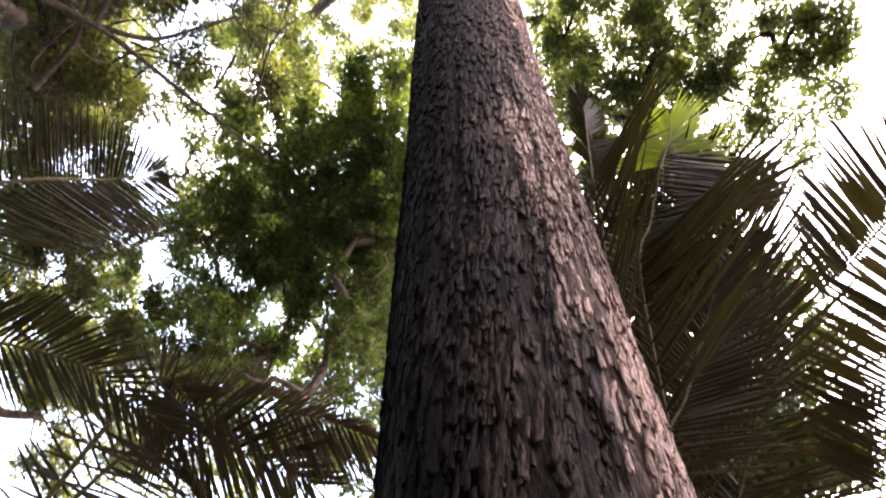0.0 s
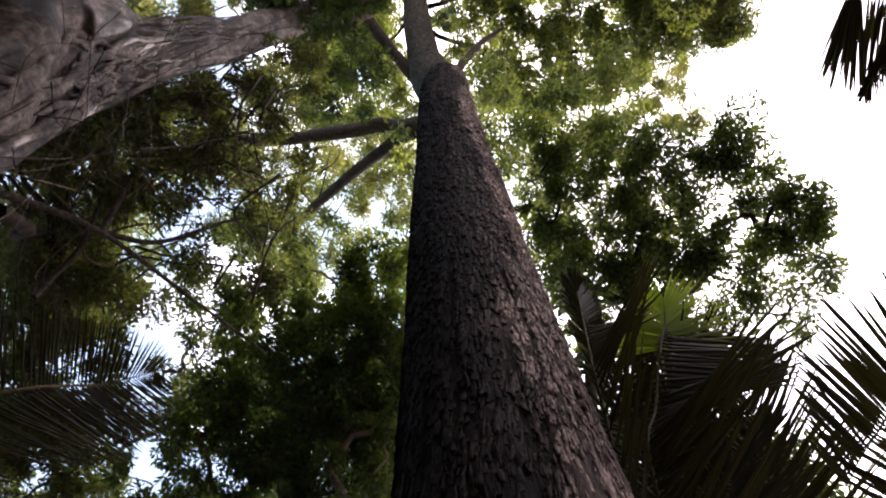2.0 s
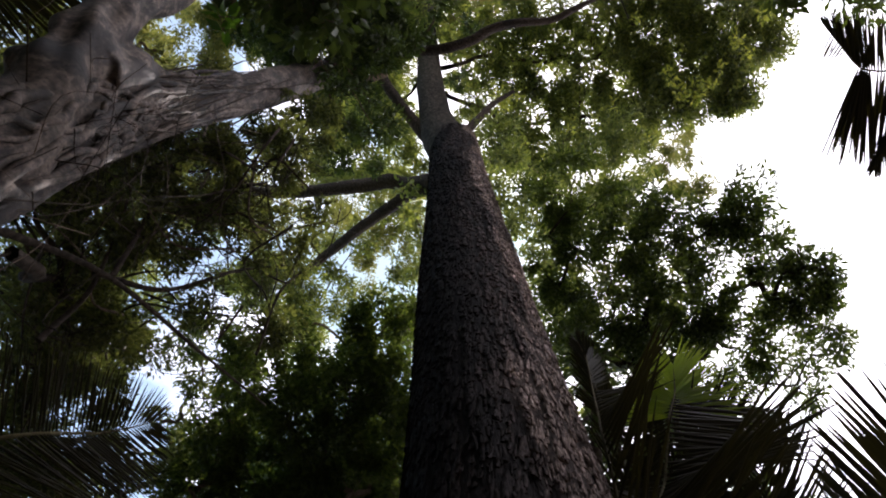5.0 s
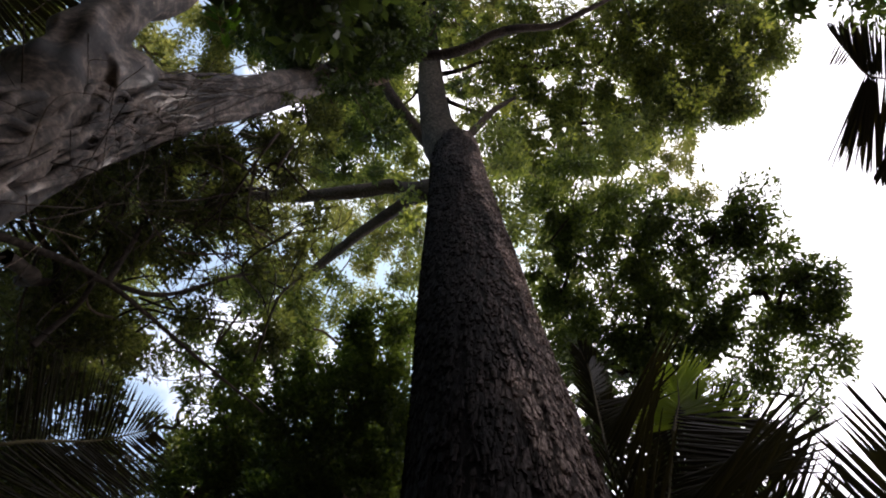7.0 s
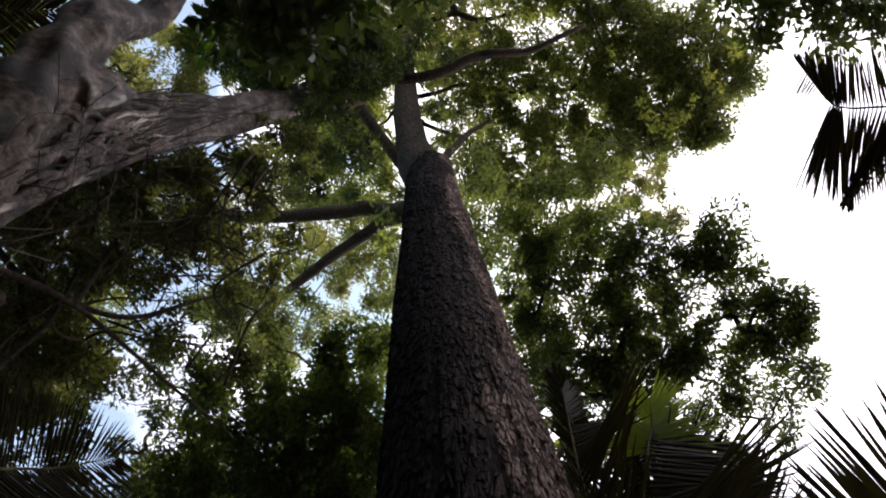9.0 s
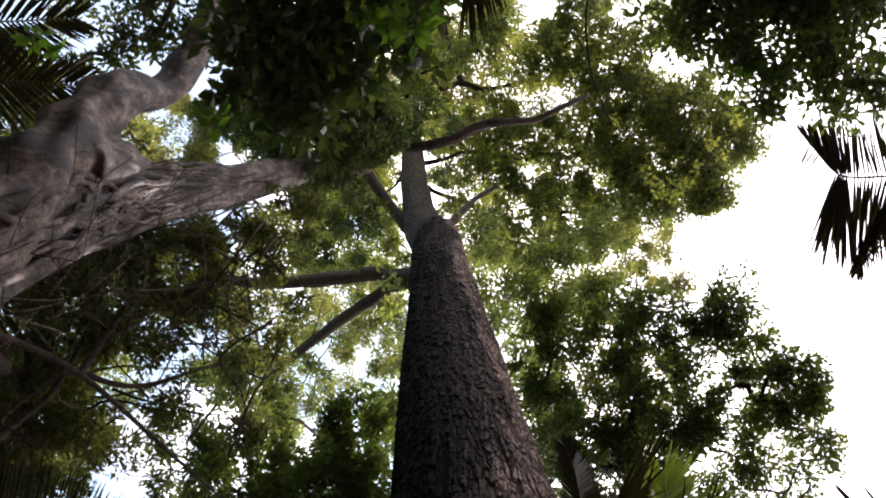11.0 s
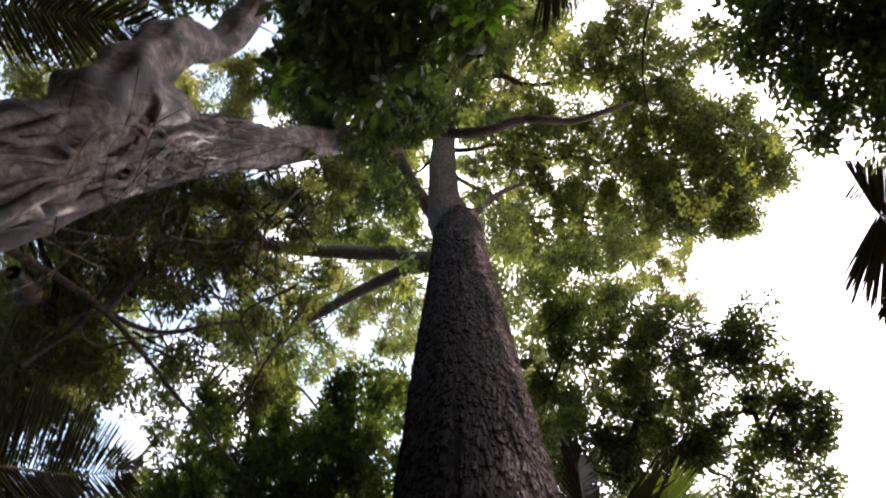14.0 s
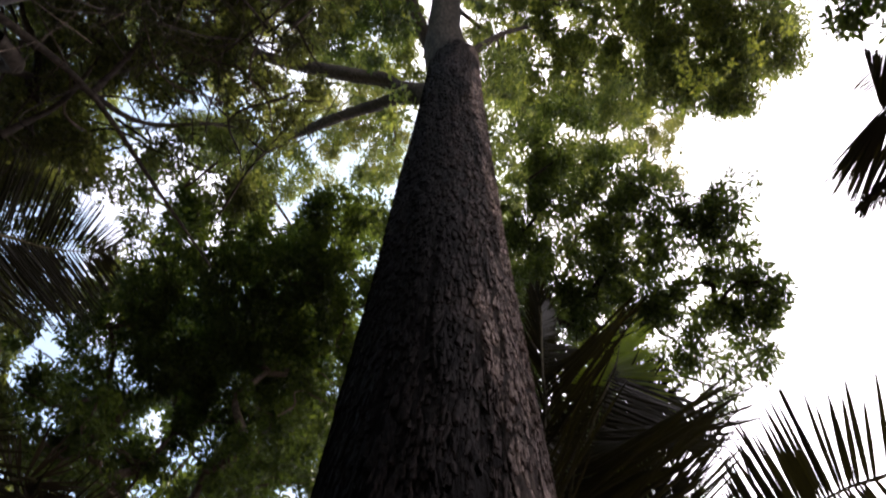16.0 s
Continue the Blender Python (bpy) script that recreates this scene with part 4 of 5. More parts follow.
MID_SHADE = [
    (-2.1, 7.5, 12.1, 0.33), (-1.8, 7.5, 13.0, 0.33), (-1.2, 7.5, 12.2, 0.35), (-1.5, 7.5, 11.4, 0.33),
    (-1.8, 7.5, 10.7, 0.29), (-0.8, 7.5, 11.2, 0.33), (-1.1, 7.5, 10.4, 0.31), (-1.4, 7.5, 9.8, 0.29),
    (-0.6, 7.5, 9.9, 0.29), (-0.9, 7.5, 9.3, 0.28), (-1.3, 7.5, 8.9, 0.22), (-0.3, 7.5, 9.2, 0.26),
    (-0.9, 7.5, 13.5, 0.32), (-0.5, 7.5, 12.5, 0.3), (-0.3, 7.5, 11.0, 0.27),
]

# Unseen clumps added behind the trunk to keep sun off the ground beside it
SUN_BLOCK = [(1.2, 7.6, 13.0, 0.8), (0.3, 7.4, 13.3, 0.8), (0.8, 6.6, 12.8, 0.75), (0.0, 6.4, 13.2, 0.7), (0.3, 5.5, 13.0, 0.65), (0.7, 7.2, 14.2, 0.8)]

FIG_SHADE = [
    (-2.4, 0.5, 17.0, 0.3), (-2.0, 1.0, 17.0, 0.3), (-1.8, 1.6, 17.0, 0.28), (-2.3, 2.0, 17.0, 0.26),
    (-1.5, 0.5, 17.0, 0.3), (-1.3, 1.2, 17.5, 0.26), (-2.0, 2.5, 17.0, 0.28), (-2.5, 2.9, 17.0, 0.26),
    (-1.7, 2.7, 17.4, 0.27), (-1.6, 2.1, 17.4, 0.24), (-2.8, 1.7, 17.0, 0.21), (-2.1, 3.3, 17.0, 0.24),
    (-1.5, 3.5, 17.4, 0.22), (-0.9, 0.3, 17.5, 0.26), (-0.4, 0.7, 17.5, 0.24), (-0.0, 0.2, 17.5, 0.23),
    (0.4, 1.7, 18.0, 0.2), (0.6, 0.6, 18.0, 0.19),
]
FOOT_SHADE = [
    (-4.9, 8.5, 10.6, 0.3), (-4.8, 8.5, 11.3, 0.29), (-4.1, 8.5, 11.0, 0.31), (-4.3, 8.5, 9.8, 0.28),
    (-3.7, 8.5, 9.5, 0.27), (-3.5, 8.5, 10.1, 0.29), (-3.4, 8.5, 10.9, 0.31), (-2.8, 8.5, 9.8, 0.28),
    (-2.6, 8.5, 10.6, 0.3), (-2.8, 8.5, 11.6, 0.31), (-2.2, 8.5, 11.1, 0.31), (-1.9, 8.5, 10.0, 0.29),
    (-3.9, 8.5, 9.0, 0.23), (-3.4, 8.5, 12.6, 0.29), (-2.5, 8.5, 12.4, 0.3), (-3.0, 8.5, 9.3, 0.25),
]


# ---- the great tree in the middle ----
AXIS_Y, FORK = 3.3, 21.8


def axis_at(z):
    """Centre and radius of the great trunk at height z."""
    e = np.exp(-np.asarray(z, float) / 4.0)
    x = 0.30 + 0.0016 * z + 0.36 * e
    y = AXIS_Y + 0.02 * z
    r = 0.635 - 0.0025 * np.maximum(z - 8, 0) + 0.423 * e
    return x, y, r


def ridge(a, z):
    """A torn edge that winds up the trunk: the bark stands proud on one side of it and is hollow on the other."""
    line = radians(-72) + 0.16 * np.sin(1.25 * z - 0.4) * np.exp(-np.maximum(z - 5, 0) / 6) + 0.24 * np.exp(-((z - 2.9) / 0.9) ** 2)
    d = (a - line + np.pi) % (2 * np.pi) - np.pi
    proud = np.where(d > 0, np.exp(-d / 0.7), 0.0)
    hollow = np.where(d <= 0, np.exp(d / 0.55), 0.0)
    edge = np.clip(np.abs(d) / 0.05, 0, 1)
    return np.exp(-np.maximum(z - 3, 0) / 9) * edge * (0.05 * proud - 0.012 * hollow)


def great_tree():
    rng = np.random.default_rng(11)
    tree = thing("rainforest_tree", 0.72, 3.3, 0, "giant rainforest tree with flaking brown bark, standing on the forest floor", "tree")
    o = np.array(tree.location)
    n, sides = 420, 160
    z = np.linspace(-0.25, FORK, n)
    x, y, r = axis_at(z)
    a = np.arange(sides) / sides * 2 * np.pi
    A, Z = np.meshgrid(a, z)
    wob = 0.025 * np.sin(3 * A + 0.25 * Z) + 0.02 * np.sin(5 * A - 0.4 * Z + 1) + 0.012 * np.sin(9 * A + 0.9 * Z)
    wob += 0.12 * np.exp(-np.maximum(Z, 0) / 1.6) * np.cos(5 * A + 0.6)
    wob += ridge(A, Z)
    close = np.clip((Z - (FORK - 1.6)) / 1.6, 0, 1)
    R = r[:, None] * (1 + wob) * (1 - 0.3 * close ** 1.5)
    rid = rng.normal(0, 1, (n, sides))
    for _ in range(2):
        rid = (rid + np.roll(rid, 1, 0)) / 2
    R += 0.014 * rid
    R -= 0.022 * np.clip(-np.sin(17 * A + 1.1 * np.sin(0.9 * Z) + 1.6 * np.sin(0.37 * Z + 3 * A)) - 0.5 * np.sin(9 * A - 1.3 * Z) - 0.5, 0, 1)
    P = np.stack([x[:, None] + R * np.cos(A), y[:, None] + R * np.sin(A), Z], -1).reshape(-1, 3)
    i = np.arange(n - 1)[:, None] * sides
    j = np.arange(sides)[None]
    k = (j + 1) % sides
    q = np.stack([i + j, i + k, i + sides + k, i + sides + j], -1).reshape(-1, 4)
    P = np.vstack([P, [[x[-1], y[-1], FORK + 0.15]]])
    top = (n - 1) * sides
    t = np.stack([top + np.arange(sides), top + (np.arange(sides) + 1) % sides, np.full(sides, len(P) - 1)], -1)
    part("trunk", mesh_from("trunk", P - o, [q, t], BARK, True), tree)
    # the stem above the fork and the limbs that leave the trunk
    low_limbs = [
        [(0.2, 3.8, 17.6, 0.24), (-0.82, 4.26, 18.9, 0.178), (-1.32, 4.27, 19.2, 0.188), (-1.97, 4.46, 19.5, 0.177), (-2.88, 4.66, 19.9, 0.167), (-3.85, 4.88, 20.4, 0.156), (-4.83, 4.99, 20.8, 0.137), (-5.88, 4.97, 21.3, 0.093), (-6.98, 5.21, 21.8, 0.048)],
        [(0.2, 3.85, 17.5, 0.22), (-0.78, 4.52, 18.9, 0.172), (-1.31, 4.97, 19.3, 0.155), (-1.84, 5.43, 19.7, 0.145), (-2.32, 5.88, 20.1, 0.141), (-2.82, 6.38, 20.5, 0.137), (-3.34, 6.89, 20.9, 0.132), (-4.06, 7.59, 21.4, 0.112), (-4.93, 8.51, 22.0, 0.1), (-5.85, 9.45, 22.6, 0.06)],
    ]
    stem_limbs = [
        [(0.15, 3.75, 20.9, 0.28), (-0.35, 3.67, 21.7, 0.221), (-0.9, 3.17, 22.2, 0.169), (-1.48, 2.53, 22.8, 0.157), (-1.85, 2.04, 23.3, 0.176), (-2.22, 1.71, 23.6, 0.221), (-2.84, 1.34, 24.2, 0.156), (-3.65, 0.88, 25.0, 0.072)],
        [(0.45, 3.75, 20.7, 0.16), (0.62, 3.52, 21.4, 0.132), (1.04, 3.21, 22.3, 0.106), (1.51, 2.92, 23.2, 0.085), (2.19, 2.69, 24.2, 0.053)],
    ]
    high_limbs = [
        [(-0.49, -0.14, 28.4, 0.153), (-1.29, -0.07, 28.8, 0.145), (-1.91, 0.36, 29.0, 0.126), (-2.27, 0.52, 29.1, 0.105), (-2.56, 0.13, 29.4, 0.074)],
        [(-0.49, -0.14, 28.4, 0.11), (0.43, -0.27, 28.7, 0.095), (1.26, -0.5, 28.9, 0.105), (2.11, -0.3, 29.0, 0.1), (3.13, -0.5, 29.3, 0.075), (4.08, -0.74, 29.6, 0.04)],
        [(1.26, -0.5, 28.9, 0.125), (1.05, -1.14, 29.3, 0.116), (0.79, -1.92, 29.7, 0.096), (0.59, -2.87, 30.0, 0.064)],
    ]
    stem = [(0.35, 3.75, 20.0, 0.5), (0.08, 3.69, 21.2, 0.617), (-0.21, 3.18, 22.4, 0.465), (-0.36, 2.47, 24.0, 0.401), (-0.47, 1.61, 26.5, 0.336), (-0.53, 0.53, 29.0, 0.27), (-0.32, -0.98, 31.0, 0.206), (0.1, -2.68, 33.0, 0.131)]
    pole_trunk(tree, stem, GREY_BARK, rng, 14, 44, 0.05, 0.04, "limb")
    for points in stem_limbs + low_limbs + high_limbs:
        pole_trunk(tree, points, LIMB_BARK, rng, 14, 44, 0.05, 0.04, "limb")
    crown(tree, [(x, y, z, 1.2 * r) for x, y, z, r in MAIN_A + MAIN_B], (-0.5, 2.3, 26.5), 0.15, 1.5, LEAF_HIGH, rng, 0.025, BARK, simple=True)
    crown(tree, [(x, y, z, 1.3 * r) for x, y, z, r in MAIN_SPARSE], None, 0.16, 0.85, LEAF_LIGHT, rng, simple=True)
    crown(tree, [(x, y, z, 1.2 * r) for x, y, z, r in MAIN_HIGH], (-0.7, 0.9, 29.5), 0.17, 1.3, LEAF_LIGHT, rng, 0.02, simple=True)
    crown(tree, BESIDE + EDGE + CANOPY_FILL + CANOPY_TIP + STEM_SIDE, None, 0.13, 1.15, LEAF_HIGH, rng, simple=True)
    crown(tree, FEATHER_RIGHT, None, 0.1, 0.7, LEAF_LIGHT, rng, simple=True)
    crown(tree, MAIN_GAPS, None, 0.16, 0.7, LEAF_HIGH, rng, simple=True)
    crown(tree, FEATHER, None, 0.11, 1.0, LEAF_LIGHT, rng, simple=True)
    crown(tree, YELLOW, None, 0.14, 0.8, LEAF_YELLOW, rng, label="tufts of yellow-green leaves coloured as sunlit", simple=True)
    return tree


GREAT = great_tree()


# ---- the pale fig beside it ----
def fig_tree():
    rng = np.random.default_rng(12)
    tree = thing("fig_tree", -3.25, 0.85, 0, "pale smooth-barked fig tree with clinging roots and vines", "tree")
    o = np.array(tree.location)
    stem = [(-3.3, 0.85, -0.2, 0.9), (-3.25, 0.87, 2.0, 0.6), (-3.2, 0.9, 5.0, 0.43), (-3.21, 0.93, 7.0, 0.385), (-3.28, 0.96, 8.0, 0.38), (-3.24, 1.0, 9.0, 0.34), (-3.15, 1.1, 10.3, 0.31), (-3.06, 1.18, 11.3, 0.295), (-2.95, 1.27, 12.6, 0.295), (-2.8, 1.36, 14.2, 0.3), (-2.58, 1.4, 15.8, 0.295), (-2.3, 1.37, 17.2, 0.25), (-2.1, 1.3, 18.4, 0.16), (-1.9, 1.2, 19.6, 0.06)]
    arm = [(-3.2, 0.85, 6.2, 0.246), (-3.14, 0.67, 7.2, 0.28), (-3.23, 0.49, 7.9, 0.291), (-3.33, 0.22, 8.9, 0.274), (-3.36, 0.02, 9.6, 0.269), (-3.37, -0.06, 10.2, 0.241), (-3.35, -0.02, 10.8, 0.187), (-3.29, -0.2, 11.4, 0.205), (-3.28, -0.5, 12.0, 0.21), (-3.26, -0.87, 12.6, 0.192), (-3.33, -1.39, 13.4, 0.173), (-3.4, -2.1, 14.3, 0.105)]
    web = [(-3.14, 0.58, 8.2, 0.272), (-3.17, 0.61, 8.9, 0.275), (-3.26, 0.72, 9.6, 0.211), (-3.28, 0.89, 10.2, 0.163)]
    # the root flange that hugs the lower flank, with a dark cleft between it and the trunk
    flange = [(-3.1, 1.3, 4.6, 0.12), (-2.98, 1.27, 6.3, 0.1), (-3.02, 1.26, 7.0, 0.095), (-3.08, 1.27, 7.8, 0.085), (-3.1, 1.25, 8.6, 0.07), (-3.08, 1.28, 9.6, 0.045)]
    v, f = join([closed(lumpy(smooth_line(stem, 320), 56, rng, 0.11), 56), closed(lumpy(smooth_line(arm, 180), 44, rng, 0.09), 44), closed(tube(smooth_line(flange, 60), 12, 0.1, rng, 0.05), 12), closed(lumpy(smooth_line(web, 40), 32, rng, 0.08), 32)])
    trunk = part("trunk", mesh_from("trunk", v - o, f, PALE_BARK, True), tree)
    fuse = trunk.modifiers.new("fuse", "REMESH")
    fuse.mode, fuse.voxel_size, fuse.use_smooth_shade = "VOXEL", 0.024, True
    soft = trunk.modifiers.new("soft", "SMOOTH")
    soft.factor, soft.iterations = 0.5, 3
    pole_trunk(tree, [(-2.53, 1.53, 16.4, 0.103), (-1.95, 1.62, 16.8, 0.088), (-1.51, 1.55, 17.1, 0.084), (-1.19, 1.5, 17.4, 0.049)], TWIG, rng, 10, 24, 0.05, 0.04, "limb")
    pole_trunk(tree, [(-2.39, 1.26, 16.6, 0.15), (-1.98, 1.08, 17.0, 0.118), (-1.51, 1.05, 17.1, 0.107), (-0.81, 1.02, 17.2, 0.108), (-0.03, 0.97, 17.4, 0.115), (0.59, 0.81, 17.6, 0.111), (1.02, 0.59, 17.8, 0.106), (1.54, 0.47, 18.0, 0.094), (2.34, 0.42, 18.3, 0.077), (2.81, 0.24, 18.5, 0.071), (3.32, 0.01, 18.8, 0.059), (3.77, -0.17, 19.1, 0.033)], LIMB_BARK, rng, 10, 60, 0.05, 0.04, "limb")
    crown(tree, FIG_CROWN + FIG_DARK + FIG_END + FIG_SHADE, (-2.3, 1.2, 17.0), 0.11, 2.2, LEAF_SHADED, rng, 0.012)
    # roots that run down the trunk, and thin dark vines across it
    core = smooth_line([(-3.25, 0.87, 2.0, 0.6), (-3.2, 0.9, 5.0, 0.43), (-3.21, 0.93, 7.0, 0.385), (-3.26, 0.98, 8.6, 0.36), (-3.13, 1.1, 10.4, 0.31), (-2.93, 1.28, 12.9, 0.3), (-2.48, 1.4, 16.4, 0.29)], 80)
    for k in range(34):
        i0, i1 = int(rng.integers(8, 34)), int(rng.integers(44, 78))
        s = np.linspace(0, 1, 26)
        c = core[(i0 + s * (i1 - i0)).astype(int)]
        a = rng.uniform(-1.6, 2.2) + 0.5 * np.sin(s * rng.uniform(2, 6) + k) + rng.normal(0, 0.05, 26)
        rad = rng.choice([0.012, 0.02, 0.032, 0.05]) * (1.15 - 0.7 * s) * np.clip(np.minimum(s, 1 - s) * 8, 0.05, 1)
        p = np.stack([c[:, 0] + np.cos(a) * (1.05 * c[:, 3] + 0.4 * rad), c[:, 1] + np.sin(a) * (1.05 * c[:, 3] + 0.4 * rad), c[:, 2] + 0 * a, rad], 1)
        v, q, t = tube(smooth_line(p, 60), 7, 0.1, rng)
        part("root", mesh_from("root", v - o, [q, t], PALE_BARK, True), tree)
    for k in range(26):
        z0 = rng.uniform(4.5, 12.0)
        s = np.linspace(0, 1, 9)
        a0, turn = rng.uniform(-2.0, 1.2), rng.choice([-1, 1]) * rng.uniform(0.3, 1.1)
        c = core[np.clip(((z0 + s * rng.uniform(2.0, 4.5) - 2) / 14.4 * 79).astype(int), 0, 79)]
        a = a0 + s * turn
        off = c[:, 3] * rng.uniform(1.02, 1.12) + 0.15 * np.clip(s - 0.7, 0, 1) * rng.uniform(0, 2)
        p = np.stack([c[:, 0] + np.cos(a) * off, c[:, 1] + np.sin(a) * off, c[:, 2] + rng.normal(0, 0.06, 9), np.full(9, rng.uniform(0.004, 0.013))], 1)
        v, q, t = tube(smooth_line(p, 36), 5)
        part("vine", mesh_from("vine", v - o, [q, t], DARK_BARK, True), tree, "thin dark vine")
    return tree


fig_tree()


# ---- trees round about ----
def plain_tree(name, trunk_points, clumps, leaf, cover, mat, seed, label, r_tip=0.02, slim=0.42, bark=None, simple=False):
    rng = np.random.default_rng(seed)
    x, y, z = trunk_points[0][:3]
    tree = thing(name, x, y, 0, label, "tree")
    pole_trunk(tree, trunk_points, bark or TWIG, rng)
    crown(tree, clumps, trunk_points[-1][:3], leaf, cover, mat, rng, r_tip, bark, slim, simple=simple)
    return tree


RIGHT_TREE = plain_tree("canopy_tree", [(2.2, 7.2, -0.2, 0.14), (1.9, 6.4, 4.0, 0.09), (1.7, 5.2, 8.0, 0.07), (2.0, 4.5, 10.2, 0.05)], [(x, y, z, 1.22 * r) for x, y, z, r in RIGHT_NEAR + RIGHT_BOUGHS + RIGHT_INNER + RIGHT_TOP], 0.082, 1.4, LEAF_DARK, 21, "slender tree with a dark spreading crown beyond the palm", 0.010, bark=DARK_BARK, simple=True)
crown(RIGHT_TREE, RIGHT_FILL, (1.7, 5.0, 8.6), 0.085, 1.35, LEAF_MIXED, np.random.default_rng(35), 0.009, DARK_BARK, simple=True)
plain_tree("understory_tree", [(-2.0, 9.4, -0.2, 0.15), (-2.1, 9.1, 5.0, 0.1), (-2.2, 8.8, 9.0, 0.07)], UNDER + LOW + LOW_DENSE + UNDER_LEFT + LEFT_LOW + LOW_SHADE + MID_SHADE + FOOT_SHADE + SUN_BLOCK, 0.095, 1.65, LEAF_DARK, 22, "dense dark-leaved understory tree behind the great trunk", 0.012, simple=True)
plain_tree("understory_tree", [(-3.6, 13.5, -0.2, 0.16), (-3.7, 13.0, 5.0, 0.11), (-3.8, 12.6, 9.0, 0.07)], UNDER_BACK, 0.17, 1.5, LEAF_DARK, 34, "dense dark tree far behind the great trunk", 0.014, simple=True)
VINE_TREE = plain_tree("vine_tree", [(-5.2, 2.4, -0.2, 0.22), (-4.8, 2.2, 4.0, 0.17), (-4.2, 2.1, 7.2, 0.06), (-3.9, 2.1, 7.8, 0.012)], TANGLE + TANGLE_MORE + UNDER_FIG + LEFT_BACK, 0.07, 1.25, LEAF_OLIVE, 23, "twiggy tree tangled with vines beside the fig", 0.009, bark=DARK_BARK, simple=True)
plain_tree("yellow_green_tree", [(-7.5, 9.5, -0.2, 0.22), (-7.2, 9.0, 5.0, 0.17), (-7.0, 8.6, 9.0, 0.1)], [(x, y, z, 1.15 * r) for x, y, z, r in BACKLEFT + LEFT_GAP], 0.11, 1.3, LEAF_MIXED, 24, "sunlit yellow-green tree beyond the palms", 0.013, simple=True)
plain_tree("overhanging_tree", [(5.6, -2.5, -0.2, 0.18), (5.0, -2.2, 4.0, 0.13), (4.2, -1.6, 7.0, 0.09)], [(x, y, z, 1.15 * r) for x, y, z, r in OVER_RIGHT], 0.09, 1.75, LEAF_DARK, 25, "broad-leaved tree whose boughs hang overhead", 0.010)
CLIMBER = plain_tree("climber_hung_tree", [(-2.0, -4.0, -0.2, 0.16), (-1.9, -3.2, 4.0, 0.12), (-1.7, -2.0, 7.0, 0.08)], [(x, y, z, 1.1 * r) for x, y, z, r in OVER_TOP], 0.14, 2.8, LEAF_SHADED, 26, "large-leaved tree hung with climbers overhead", 0.010, 0.5)
crown(CLIMBER, OVER_GREEN, None, 0.12, 1.5, LEAF_SUN_GREEN, np.random.default_rng(28), slim=0.5, label="bright green leaves coloured as sunlit")
crown(CLIMBER, OVER_BACK + LEFT_TOP, (-3.3, -1.6, 12.5), 0.13, 1.4, LEAF_OLIVE, np.random.default_rng(33), 0.012)
plain_tree("slim_tree", [(1.5, 8.4, -0.2, 0.2), (1.2, 8.0, 7.0, 0.15), (0.4, 7.0, 13.0, 0.1)], [(x, y, z, 1.1 * r) for x, y, z, r in MID_LOW + MID_HIGH], 0.12, 1.3, LEAF_HIGH, 29, "slim tree with loose light foliage behind the great trunk", 0.012, simple=True)
plain_tree("light_green_tree", [(-10.5, -1.0, -0.2, 0.22), (-10.0, -0.8, 7.0, 0.17), (-9.5, -0.5, 12.0, 0.1)], FAR_LEFT + FIG_GAP, 0.11, 0.8, LEAF_LIGHT, 27, "light green tree far behind the fig", 0.013, simple=True)

plain_tree("shrubby_tree", [(3.0, 7.6, -0.2, 0.12), (2.9, 7.3, 3.0, 0.09), (2.7, 6.8, 5.5, 0.06)], PALM_BACK + TRUNK_SIDE + PALM_DARK + PALM_TOP + PALM_SHADE, 0.13, 2.4, LEAF_SHADED, 30, "dark shrubby tree behind the feather palm", 0.010)


def tangle(tree):
    """Dark bare limbs, and thin vines slung from one to another."""
    rng = np.random.default_rng(61)
    o = np.array(tree.location)
    limbs = [
        [(-4.12, 1.71, 7.54), (-3.85, 2.04, 7.98), (-3.42, 2.65, 8.57), (-2.87, 3.94, 9.38), (-2.38, 5.06, 10.08)],
        [(-3.42, 2.65, 8.57), (-3.42, 2.46, 9.23), (-3.42, 2.27, 9.86), (-3.25, 1.79, 11.13), (-2.9, 1.6, 12.33)],
        [(-3.57, 2.57, 8.54), (-3.15, 3.05, 9.23), (-2.69, 3.25, 10.33), (-2.13, 3.4, 10.96)],
        [(-3.98, 3.1, 8.06), (-3.76, 2.85, 8.8), (-3.74, 2.36, 9.69), (-3.73, 1.75, 10.53)],
    ]
    for k, p in enumerate(limbs):
        p = np.hstack([np.array(p), np.linspace(0.048 if k == 0 else 0.036, 0.012, len(p))[:, None]])
        v, q, t = tube(smooth_line(p, 40), 9, 0.12, rng, 0.05)
        part("limb", mesh_from("limb", v - o, [q, t], DARK_BARK, True), tree)
    spots = np.array([c[:3] for c in TANGLE + TANGLE_MORE])
    fringe = np.array([c[:3] for c in FRINGE])
    for k in range(215):
        if k == 170:
            spots = fringe
        a = spots[rng.integers(len(spots))] + rng.normal(0, 0.35, 3)
        d = np.linalg.norm(spots - a, axis=1)
        b = spots[rng.choice(np.argsort(d)[1:7])] + rng.normal(0, 0.4, 3)
        m = (a + b) / 2 + rng.normal(0, 0.22, 3) + np.array([0, 0, -0.2])
        e = b + unit(b - a) * 0.5 + rng.normal(0, 0.25, 3)
        p = np.hstack([np.vstack([a, m, b, e]), np.linspace(1, 0.35, 4)[:, None] * rng.choice([0.004, 0.006, 0.009, 0.018] if k < 170 else [0.003, 0.004, 0.006])])
        v, q, t = tube(smooth_line(p, 18), 5, 0.1, rng)
        part("vine", mesh_from("vine", v - o, [q, t], TWIG if rng.random() < 0.2 else DARK_BARK, True), tree, "thin bare vine")


tangle(VINE_TREE)


